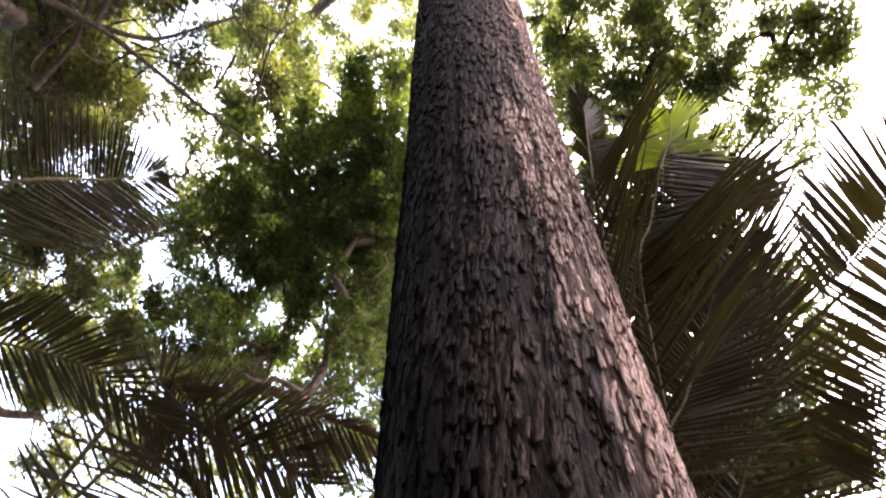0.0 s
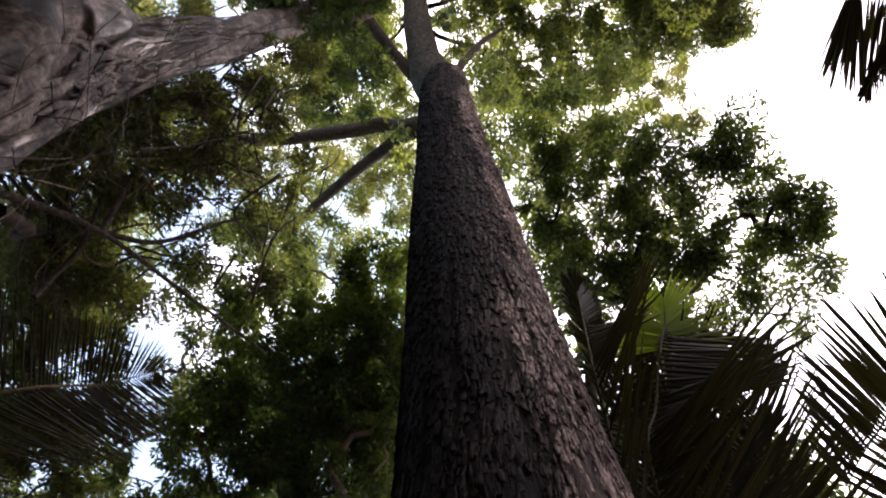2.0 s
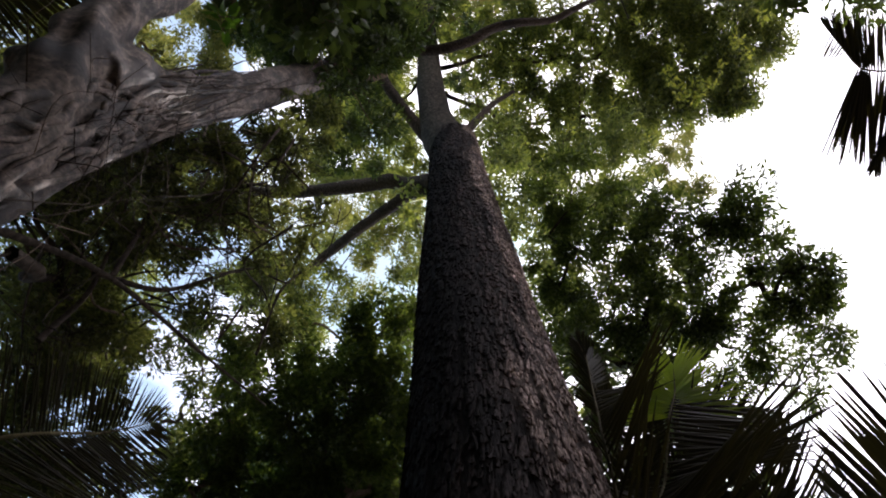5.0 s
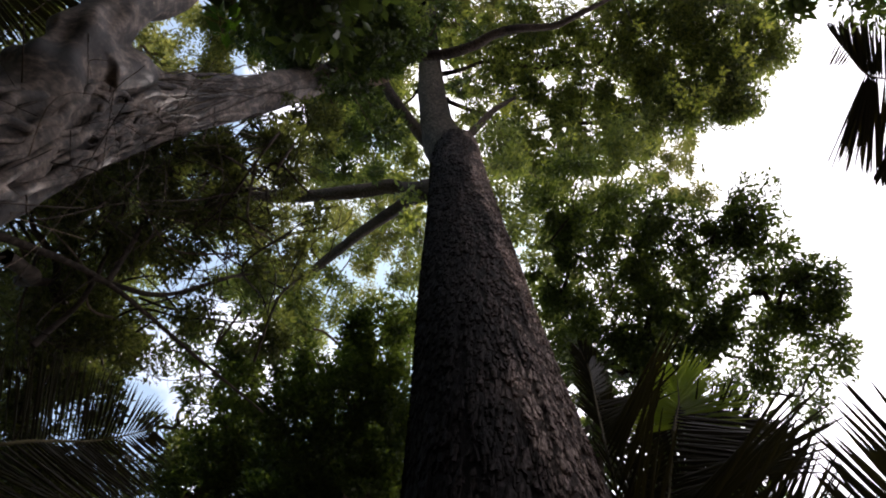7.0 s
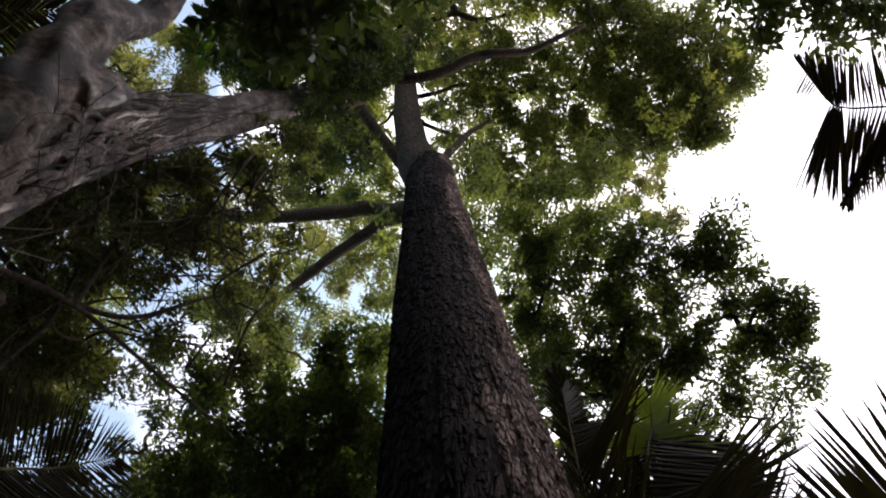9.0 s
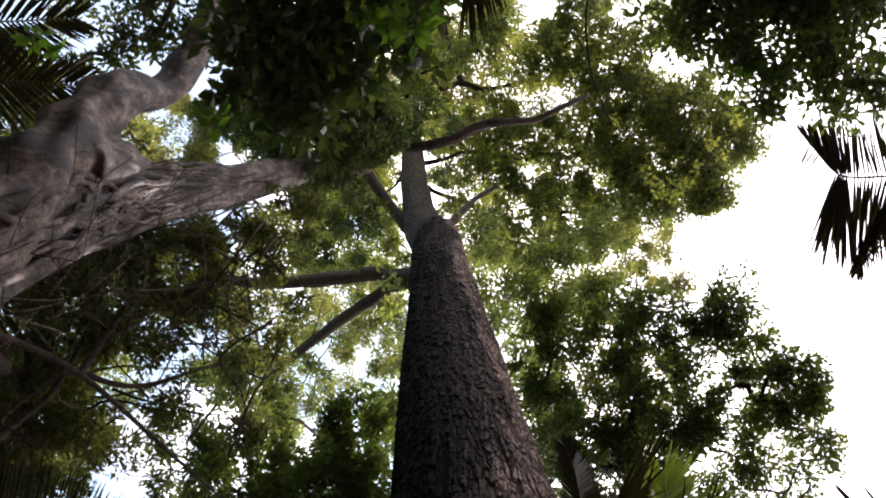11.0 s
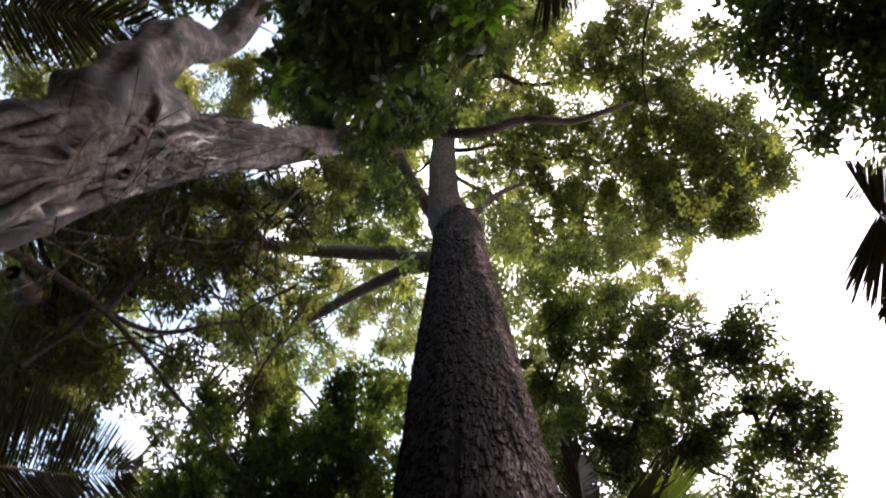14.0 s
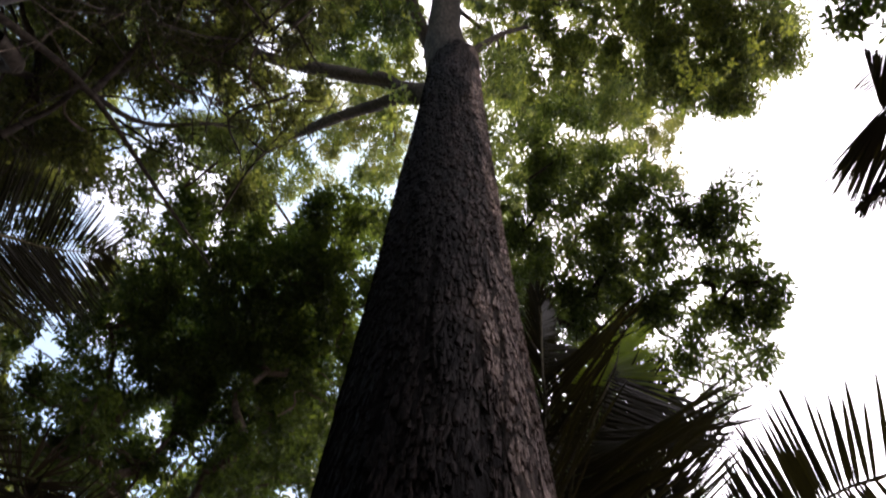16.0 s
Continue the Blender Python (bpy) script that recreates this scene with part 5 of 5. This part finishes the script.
def hanging_vine():
    rng = np.random.default_rng(62)
    p = np.array([(2.2, -3.0, 11.2, 0.012), (2.05, -2.15, 11.35, 0.016), (2.02, -1.62, 11.46, 0.016), (1.97, -1.13, 11.53, 0.014), (2.09, -0.44, 11.55, 0.012), (2.5, 0.2, 12.0, 0.008)])
    v, q, t = tube(smooth_line(p, 50), 6, 0.1, rng)
    o = p[0, :3]
    ob = new("hanging_vine", mesh_from("hanging_vine", v - o, [q, t], GREY_BARK, True))
    ob.location = o
    tagged(ob, "thin pale vine slung between the overhead boughs", "vine")


hanging_vine()


def unseen_woods():
    """An added forest wall, out of view on all sides, that holds back sky light."""
    rng = np.random.default_rng(5)
    # a ring of trees, lower in front and on the open side
    n = 300
    a = rng.uniform(0, 2 * np.pi, n)
    d = rng.uniform(20, 32, n)
    clumps = list(zip(d * np.cos(a), d * np.sin(a), rng.uniform(0.5, 10, n), rng.uniform(2.0, 3.4, n)))
    # more of it to the left, added to dim the trunk's left flank
    n = 110
    a, e, d = rng.uniform(radians(155), radians(192), n), rng.uniform(radians(8), radians(33), n), rng.uniform(19, 27, n)
    clumps += list(zip(d * np.cos(e) * np.cos(a), d * np.cos(e) * np.sin(a), 1 + d * np.sin(e), rng.uniform(1.6, 2.4, n)))
    # unseen tall forest and canopy behind the camera, added to block the sky
    n = 900
    a, e = rng.uniform(radians(186), radians(302), n), radians(6) + radians(68) * rng.uniform(0, 1, n) ** 0.8
    keep = -np.cos(e) * np.sin(a) > np.where(e > 0.7, 0.47, 0.15)
    a, e = a[keep], e[keep]
    n = len(a)
    d = rng.uniform(17, 26, n)
    clumps += list(zip(d * np.cos(e) * np.cos(a), d * np.cos(e) * np.sin(a), 1 + d * np.sin(e), rng.uniform(1.6, 2.6, n)))
    v, t, _ = foliage(clumps, 1.5, 1.4, rng, simple=True)
    tagged(new("unseen_woods", mesh_from("unseen_woods", v, t, LEAF_DARK)), "dense green forest edge all round, added out of view", "woods", kind="stuff")


unseen_woods()


# ---- palms ----
def leaflet_mesh(mat):
    """A palm leaflet one metre long along +y: a narrow V with a drooping point."""
    s = np.array([0.0, 0.12, 0.45, 0.8, 1.0])
    w = np.array([0.012, 0.022, 0.026, 0.016, 0.002])
    z = -0.10 * s ** 2
    ridge = np.stack([0 * s, s, z - 0.010 * (1 - s)], 1)
    lf = np.stack([-w, s, z + 0.006], 1)
    rt = np.stack([w, s, z + 0.006], 1)
    v = np.vstack([lf, ridge, rt])
    q = []
    for i in range(4):
        q += [(i, 5 + i, 6 + i, i + 1), (5 + i, 10 + i, 11 + i, 6 + i)]
    return mesh_from("leaflet", v, np.array(q), mat)


LEAFLET, DRY_LEAFLET, SHADED_LEAFLET, LIGHT_LEAFLET = leaflet_mesh(FROND), leaflet_mesh(DRY), leaflet_mesh(FROND_SHADED), leaflet_mesh(FROND_LIGHT)


def frond(palm, points, count, length, seed, face=(0, 0, 1), spread=(55, 55), droop=0.05, mesh=None, reach=(1.0, 1.0), thin=1.0, narrow=0.7, full=False, name="frond"):
    """A feather frond: a tapering stalk, and leaflets along both sides, each one a piece. face: the way its upper side looks."""
    rng = np.random.default_rng(seed)
    o = np.array(palm.location)
    m = 60
    line = smooth_line(points, m)
    v, q, t = tube(np.hstack([line, np.linspace(0.026, 0.005, m)[:, None]]), 6)
    stalk = part(name, mesh_from(name, v - o, [q, t], STALK, True), palm)
    d = unit(np.gradient(line, axis=0))
    mesh = mesh or LEAFLET
    face = unit(np.array(face, float))
    for side, far, wide in ((1, reach[0], spread[0]), (-1, reach[1], spread[1])):
        if far <= 0:
            continue
        for k in range(count):
            u = (k + 0.5 + rng.uniform(-0.3, 0.3)) / count
            i = int((0.10 + 0.895 * u) * (m - 1))
            p, way = line[i], d[i]
            nrm = unit(face - way * np.dot(face, way))
            out = np.cross(way, nrm) * side
            ang = radians(wide * (1.0 + 0.2 * narrow - narrow * u ** 1.5) + rng.normal(0, 3.5))
            go = unit(way * math.cos(ang) + out * math.sin(ang) + nrm * 0.1 * rng.normal() - np.array([0, 0, droop]) * rng.uniform(0.5, 1.5))
            L = far * length * (1.0 if full else 0.45 + 0.75 * math.sin(math.pi * min(1, 0.18 + 0.78 * u))) * rng.uniform(0.85, 1.08)
            X = unit(np.cross(go, nrm + rng.normal(0, 0.22, 3)))
            Z = np.cross(X, go)
            M = Matrix(((X[0], go[0], Z[0], p[0] - o[0]), (X[1], go[1], Z[1], p[1] - o[1]), (X[2], go[2], Z[2], p[2] - o[2]), (0, 0, 0, 1)))
            leaf = new("leaflet", mesh)
            leaf.parent = stalk
            leaf.matrix_basis = M @ Matrix.Diagonal((thin * rng.uniform(0.5, 0.75) * (0.6 + 0.4 * L), L, L, 1))
    return stalk


def plume(palm, points, rows, seed, face=(0, 0, 1), mesh=None, thin=1.0, name="frond"):
    """A frond whose leaflets fan out in rows: count, stretch of the stalk, the leaflets' way and length at both ends of it."""
    rng = np.random.default_rng(seed)
    o = np.array(palm.location)
    m = 60
    line = smooth_line(points, m)
    v, q, t = tube(np.hstack([line, np.linspace(0.022, 0.004, m)[:, None]]), 6)
    stalk = part(name, mesh_from(name, v - o, [q, t], STALK, True), palm)
    face = unit(np.array(face, float))
    for count, u0, u1, way0, way1, long0, long1 in rows:
        for k in range(count):
            s = (k + 0.5 + rng.uniform(-0.25, 0.25)) / count
            p = line[int((u0 + (u1 - u0) * s) * (m - 1))]
            go = unit(np.array(way0) * (1 - s) + np.array(way1) * s + rng.normal(0, 0.035, 3))
            L = (long0 + (long1 - long0) * s) * rng.uniform(0.8, 1.08)
            X = unit(np.cross(go, face + rng.normal(0, 0.2, 3)))
            Z = np.cross(X, go)
            leaf = new("leaflet", mesh or SHADED_LEAFLET)
            leaf.parent = stalk
            q = p - o
            leaf.matrix_basis = Matrix(((X[0], go[0], Z[0], q[0]), (X[1], go[1], Z[1], q[1]), (X[2], go[2], Z[2], q[2]), (0, 0, 0, 1))) @ Matrix.Diagonal((thin * rng.uniform(0.5, 0.75) * (0.6 + 0.4 * L), L, L, 1))
    return stalk


def palm(name, base, hub, label, r=0.09):
    rng = np.random.default_rng(int(abs(hub[0]) * 100))
    p = thing(name, base[0], base[1], 0, label, "palm", "palms of the understory")
    b, h = np.array(base, float), np.array(hub, float)
    m = (b + h) / 2 + np.array([0.1, -0.05, 0])
    pole_trunk(p, [(*(b - [0, 0, 0.2]), r * 1.5), (*m, r), (*h, r * 0.8)], PALM_BARK, rng, 12, 24, 0.03, 0.0)
    return p


# beside the great trunk
H = (2.0, 5.7, 3.7)
p1 = palm("feather_palm", (2.3, 6.2, 0), H, "feather palm with dark drooping fronds beside the great tree")
frond(p1, [H, (2.33, 5.49, 4.76), (2.70, 5.01, 5.62), (2.88, 4.52, 6.59), (2.94, 4.03, 7.45)], 98, 1.22, 43, (0.38, 0.6, 0.7), (52, 52), 0.08, SHADED_LEAFLET, thin=0.92)
frond(p1, [H, (1.75, 5.0, 6.2), (1.85, 4.4, 7.0), (2.25, 4.0, 7.5), (2.7, 3.85, 7.7)], 90, 0.95, 51, (0.38, 0.47, 0.8), (50, 50), 0.0, SHADED_LEAFLET, thin=0.92)
frond(p1, [H, (1.74, 5.81, 4.74), (1.56, 5.56, 5.48), (1.43, 5.24, 6.51), (1.37, 4.92, 7.51)], 83, 0.98, 34, (0.19, 0.72, 0.67), (55, 55), 0.05, SHADED_LEAFLET, thin=0.92)
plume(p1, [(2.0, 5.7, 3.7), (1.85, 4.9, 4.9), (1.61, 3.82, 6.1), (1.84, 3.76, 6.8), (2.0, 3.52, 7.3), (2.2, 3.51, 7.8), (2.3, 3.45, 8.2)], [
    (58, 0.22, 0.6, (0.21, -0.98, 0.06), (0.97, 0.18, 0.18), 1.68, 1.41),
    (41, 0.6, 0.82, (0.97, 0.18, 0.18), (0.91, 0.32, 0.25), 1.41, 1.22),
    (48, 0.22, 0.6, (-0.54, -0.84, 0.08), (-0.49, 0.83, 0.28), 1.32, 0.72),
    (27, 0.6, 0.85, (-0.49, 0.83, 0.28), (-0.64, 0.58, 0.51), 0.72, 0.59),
], 31, (0.33, 0.57, 0.75), SHADED_LEAFLET, 0.88)
# tip of the same frond, in the leaflet colour painted sunlit
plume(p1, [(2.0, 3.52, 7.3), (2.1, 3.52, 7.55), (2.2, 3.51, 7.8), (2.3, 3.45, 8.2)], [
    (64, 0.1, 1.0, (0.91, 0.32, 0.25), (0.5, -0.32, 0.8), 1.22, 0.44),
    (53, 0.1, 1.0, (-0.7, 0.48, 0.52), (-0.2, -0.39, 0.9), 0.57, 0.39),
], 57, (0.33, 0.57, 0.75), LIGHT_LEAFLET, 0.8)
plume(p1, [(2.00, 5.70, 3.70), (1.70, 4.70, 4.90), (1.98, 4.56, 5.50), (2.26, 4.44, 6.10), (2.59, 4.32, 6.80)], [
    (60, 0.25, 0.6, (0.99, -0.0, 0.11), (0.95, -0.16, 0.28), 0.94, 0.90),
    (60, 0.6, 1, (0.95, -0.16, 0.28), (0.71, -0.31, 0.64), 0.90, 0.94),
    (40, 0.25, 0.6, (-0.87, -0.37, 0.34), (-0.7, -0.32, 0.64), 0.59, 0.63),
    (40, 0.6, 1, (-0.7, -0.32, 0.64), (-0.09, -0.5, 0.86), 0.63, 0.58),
], 32, (0.38, 0.6, 0.7), SHADED_LEAFLET, 0.92)
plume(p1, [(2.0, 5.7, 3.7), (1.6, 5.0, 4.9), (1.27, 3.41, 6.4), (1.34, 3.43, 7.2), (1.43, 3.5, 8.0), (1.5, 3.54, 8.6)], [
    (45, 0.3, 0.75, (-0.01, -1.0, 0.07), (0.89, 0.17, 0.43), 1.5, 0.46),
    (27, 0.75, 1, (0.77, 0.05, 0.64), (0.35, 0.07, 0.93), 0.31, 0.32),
], 33, (0.25, 0.5, 0.8), SHADED_LEAFLET, 0.88)
frond(p1, [H, (1.76, 4.31, 7.60), (1.62, 3.93, 8.21), (1.54, 3.68, 8.68), (1.49, 3.59, 9.02)], 70, 0.37, 52, (0.25, 0.45, 0.85), (28, 28), 0.0, SHADED_LEAFLET, thin=1.0)
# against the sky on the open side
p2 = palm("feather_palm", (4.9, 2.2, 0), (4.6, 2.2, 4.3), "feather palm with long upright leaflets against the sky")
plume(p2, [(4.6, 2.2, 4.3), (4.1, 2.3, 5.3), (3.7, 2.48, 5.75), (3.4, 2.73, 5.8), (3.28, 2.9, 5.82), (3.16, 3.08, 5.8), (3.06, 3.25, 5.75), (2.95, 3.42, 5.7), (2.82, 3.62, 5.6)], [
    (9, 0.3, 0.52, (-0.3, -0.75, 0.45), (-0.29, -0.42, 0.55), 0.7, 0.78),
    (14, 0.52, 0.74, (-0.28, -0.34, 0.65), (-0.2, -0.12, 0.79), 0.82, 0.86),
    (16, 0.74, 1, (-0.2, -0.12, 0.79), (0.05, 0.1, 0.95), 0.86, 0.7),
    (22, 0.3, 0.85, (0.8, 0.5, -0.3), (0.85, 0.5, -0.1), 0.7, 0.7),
], 36, (0.6, 0.55, 0.58), SHADED_LEAFLET, 1.35)
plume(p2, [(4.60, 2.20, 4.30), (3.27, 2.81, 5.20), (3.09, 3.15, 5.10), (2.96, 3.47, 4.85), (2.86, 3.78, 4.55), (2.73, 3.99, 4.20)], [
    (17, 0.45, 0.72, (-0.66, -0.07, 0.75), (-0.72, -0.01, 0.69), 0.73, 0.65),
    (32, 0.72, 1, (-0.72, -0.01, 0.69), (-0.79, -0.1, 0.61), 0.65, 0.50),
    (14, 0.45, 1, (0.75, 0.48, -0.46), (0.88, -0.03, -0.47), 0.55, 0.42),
], 58, (0.6, 0.55, 0.58), SHADED_LEAFLET, 1.3)
# beside the fig
p3 = palm("feather_palm", (-4.9, 2.4, 0), (-4.8, 2.5, 4.0), "feather palm with an arching frond beside the fig")
plume(p3, [(-4.8, 2.5, 4.0), (-4.0, 2.75, 5.6), (-3.26, 3.01, 6.3), (-3.07, 3.18, 6.6), (-2.93, 3.38, 6.9), (-2.72, 3.45, 7.1), (-2.54, 3.45, 7.2)], [
    (30, 0.15, 0.34, (0.69, -0.67, 0.26), (0.0, -0.87, 0.5), 1.15, 0.8),
    (45, 0.34, 0.67, (0.0, -0.87, 0.5), (0.02, -0.74, 0.67), 0.8, 0.59),
    (48, 0.67, 1, (0.02, -0.74, 0.67), (0.43, -0.04, 0.9), 0.59, 0.22),
    (30, 0.15, 0.34, (0.97, 0.26, 0.0), (0.6, 0.8, 0.1), 1.4, 1.0),
    (45, 0.34, 0.67, (0.6, 0.8, 0.1), (0.52, 0.84, 0.14), 1.0, 0.73),
    (48, 0.67, 1, (0.52, 0.84, 0.14), (0.4, 0.83, 0.38), 0.73, 0.26),
], 37, (-0.45, 0.5, 0.74), SHADED_LEAFLET, 0.55)
frond(p3, [(-4.8, 2.5, 4.0), (-3.95, 3.54, 5.36), (-3.47, 3.89, 5.48), (-2.85, 4.29, 5.56), (-2.31, 4.96, 5.47)], 90, 0.5, 38, (-0.44, 0.66, 0.61), (60, 60), 0.05, SHADED_LEAFLET)
# behind the great trunk
p4 = palm("feather_palm", (-3.6, 5.2, 0), (-3.5, 5.1, 3.6), "feather palm with a half-dry hanging frond")
frond(p4, [(-3.5, 5.1, 3.6), (-2.65, 4.89, 5.85), (-2.2, 5.09, 5.87), (-1.28, 5.34, 5.94), (-0.44, 5.6, 5.78)], 130, 0.8, 39, (-0.18, 0.76, 0.62), (65, 60), 0.35, DRY_LEAFLET, (0.45, 1.0))
frond(p4, [(-3.5, 5.1, 3.6), (-2.69, 5.21, 5.43), (-1.85, 5.44, 5.6), (-1.15, 5.73, 5.45)], 64, 0.7, 46, (-0.26, 0.78, 0.57), (60, 60), 0.2, SHADED_LEAFLET)
# tall palms overhead
p5 = palm("tall_palm", (6.6, 0.4, 0), (6.4, 0.4, 8.3), "tall palm with dark torn fronds against the white sky", 0.1)
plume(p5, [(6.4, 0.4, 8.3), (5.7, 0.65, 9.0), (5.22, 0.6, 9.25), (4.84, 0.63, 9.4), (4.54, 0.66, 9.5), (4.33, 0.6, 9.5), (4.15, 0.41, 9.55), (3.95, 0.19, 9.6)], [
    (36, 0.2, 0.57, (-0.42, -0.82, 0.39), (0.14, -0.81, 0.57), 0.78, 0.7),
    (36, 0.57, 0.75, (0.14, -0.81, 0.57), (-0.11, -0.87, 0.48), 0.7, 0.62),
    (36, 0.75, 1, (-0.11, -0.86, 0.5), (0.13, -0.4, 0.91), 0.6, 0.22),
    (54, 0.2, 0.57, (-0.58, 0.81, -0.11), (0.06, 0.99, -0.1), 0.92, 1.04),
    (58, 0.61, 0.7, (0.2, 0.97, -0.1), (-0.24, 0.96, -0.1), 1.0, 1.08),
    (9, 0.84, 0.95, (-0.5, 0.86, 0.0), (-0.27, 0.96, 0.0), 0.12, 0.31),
], 40, (0.51, 0.09, 0.85), SHADED_LEAFLET, 0.82)
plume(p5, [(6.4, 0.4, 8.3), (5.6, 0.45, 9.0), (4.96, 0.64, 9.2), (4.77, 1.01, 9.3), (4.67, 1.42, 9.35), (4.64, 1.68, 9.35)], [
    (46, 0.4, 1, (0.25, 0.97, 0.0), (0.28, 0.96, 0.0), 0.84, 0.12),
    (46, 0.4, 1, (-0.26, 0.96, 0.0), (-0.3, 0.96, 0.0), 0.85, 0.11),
], 47, (0.51, 0.09, 0.85), SHADED_LEAFLET, 0.85)
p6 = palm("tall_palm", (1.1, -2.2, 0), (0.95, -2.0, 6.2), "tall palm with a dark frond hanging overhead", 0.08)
frond(p6, [(0.95, -2.0, 6.2), (0.46, -1.79, 6.92), (0.33, -1.40, 6.94), (0.23, -1.14, 7.00), (0.16, -0.98, 7.04)], 120, 0.54, 41, (0.06, -0.17, 0.98), (55, 45), 0.0, SHADED_LEAFLET, (1.0, 1.0), 0.8, 0.6, True)
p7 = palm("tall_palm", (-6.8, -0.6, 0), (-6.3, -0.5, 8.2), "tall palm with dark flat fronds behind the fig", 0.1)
frond(p7, [(-6.3, -0.5, 8.2), (-5.59, -0.69, 8.97), (-5.01, -0.71, 9.38), (-4.42, -0.74, 9.72), (-3.81, -0.82, 10.01)], 92, 0.6, 42, (-0.47, -0.07, 0.88), (72, 72), 0.0, SHADED_LEAFLET, thin=1.15)
frond(p7, [(-6.3, -0.5, 8.2), (-5.64, -0.11, 8.96), (-5.05, -0.13, 9.37), (-4.46, -0.13, 9.72), (-3.83, -0.12, 10.04)], 92, 0.6, 48, (-0.48, 0.0, 0.88), (72, 72), 0.0, SHADED_LEAFLET, thin=1.15)


# ---- flaking bark of the great tree ----
def flake_shapes(rng, count):
    """Bark flakes: long uneven plates, x across, y along, z out from the trunk; the lower end stands off."""
    shapes = []
    for _ in range(count):
        ys = np.array([-0.5, -0.36, 0.1, 0.5])
        w = np.array([0.34, 0.46, 0.42, 0.22]) * rng.uniform(0.6, 1.3, 4)
        off = rng.normal(0, 0.07, 4)
        lift = 0.85 * np.clip(-ys + 0.15, 0, 1) ** 1.5 + rng.normal(0, 0.05, 4)
        lf = np.stack([off - w, ys + rng.normal(0, 0.04, 4), lift + rng.normal(0, 0.1, 4)], 1)
        rt = np.stack([off + w, ys + rng.normal(0, 0.04, 4), lift + rng.normal(0, 0.1, 4)], 1)
        mid = np.stack([off + rng.normal(0, 0.15, 4), ys + rng.normal(0, 0.04, 4), lift + rng.uniform(-0.06, 0.08, 4)], 1)
        lf[0, 1] += rng.uniform(-0.16, 0.16)
        rt[0, 1] += rng.uniform(-0.16, 0.16)
        mid[0, 1] += rng.uniform(-0.1, 0.16)
        v = np.vstack([lf, mid, rt, lf - [0, 0, 0.9], rt - [0, 0, 0.9]])
        q = [(0, 12, 16, 8)]
        for i in range(3):
            q += [(i, 4 + i, 5 + i, i + 1), (4 + i, 8 + i, 9 + i, 5 + i), (i, i + 1, 13 + i, 12 + i), (8 + i, 16 + i, 17 + i, 9 + i)]
        shapes.append((v, np.array(q)))
    return shapes


def flake_frames(n, z0, z1, a0, a1, rng, size=1.0):
    """Place, axes and size of n flakes spread over a stretch of the trunk."""
    z, a = rng.uniform(z0, z1, 2 * n), rng.uniform(a0, a1, 2 * n)
    # few flakes in the long fissures
    groove = np.sin(17 * a + 1.1 * np.sin(0.9 * z) + 1.6 * np.sin(0.37 * z + 3 * a)) + 0.5 * np.sin(9 * a - 1.3 * z)
    keep = np.argsort((groove < -0.7) * 0.4 + 0.85 * rng.random(2 * n))[:n]
    z, a = z[keep], a[keep]
    x, y, r = axis_at(z)
    r = r * (1 + 0.025 * np.sin(3 * a + 0.25 * z) + 0.02 * np.sin(5 * a - 0.4 * z + 1) + 0.012 * np.sin(9 * a + 0.9 * z) + ridge(a, z))
    out = np.stack([np.cos(a), np.sin(a), 0 * a], 1)
    along = unit(np.array([0, 0, 1.0]) + np.stack([-np.sin(a), np.cos(a), 0 * a], 1) * (rng.normal(0, 0.09, n) + 0.06)[:, None] - out * 0.02)
    across = np.cross(along, out)
    out = np.cross(across, along)
    at = np.stack([x, y, z], 1) + np.stack([np.cos(a), np.sin(a), 0 * a], 1) * (r + rng.uniform(-0.004, 0.018, n))[:, None]
    h = np.where(rng.random(n) < 0.1, rng.uniform(0.18, 0.32, n), rng.uniform(0.04, 0.16, n)) * size
    w = h ** 0.6 * 0.4 * rng.uniform(0.15, 0.42, n) * size ** 0.4
    return at, across * w[:, None], along * h[:, None], out * (rng.uniform(0.006, 0.02, n) * size)[:, None]


def bark_flakes(tree):
    rng = np.random.default_rng(77)
    o = np.array(tree.location)
    shapes = flake_shapes(rng, 14)
    vs, qs, n = [], [], 0
    for z0, z1, count, size in ((2.2, 6.5, 5600, 1.0), (6.5, 12.0, 6000, 1.0), (12.0, 21.0, 6500, 1.2)):
        at, X, Y, Z = flake_frames(count, z0, z1, radians(-205), radians(30), rng, size)
        kind = rng.integers(0, len(shapes), count)
        for k, (v, q) in enumerate(shapes):
            s = np.nonzero(kind == k)[0]
            p = at[s, None] + v[None, :, :1] * X[s, None] + v[None, :, 1:2] * Y[s, None] + v[None, :, 2:] * Z[s, None]
            vs.append((p - o).reshape(-1, 3))
            qs.append((q[None] + n + np.arange(len(s))[:, None, None] * len(v)).reshape(-1, 4))
            n += len(s) * len(v)
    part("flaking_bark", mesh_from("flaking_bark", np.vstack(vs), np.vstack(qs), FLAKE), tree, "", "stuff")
    # the nearest flakes, one by one
    meshes = [mesh_from("bark_flake", v, q, FLAKE) for v, q in shapes]
    at, X, Y, Z = flake_frames(300, 2.6, 5.0, radians(-165), radians(-15), rng)
    for i in range(300):
        ob = new("bark_flake", meshes[i % len(meshes)])
        ob.parent = tree
        p = at[i] + Z[i] * 0.35 - o
        ob.matrix_basis = Matrix([[X[i][k], Y[i][k], Z[i][k], p[k]] for k in range(3)] + [[0, 0, 0, 1]])


bark_flakes(GREAT)
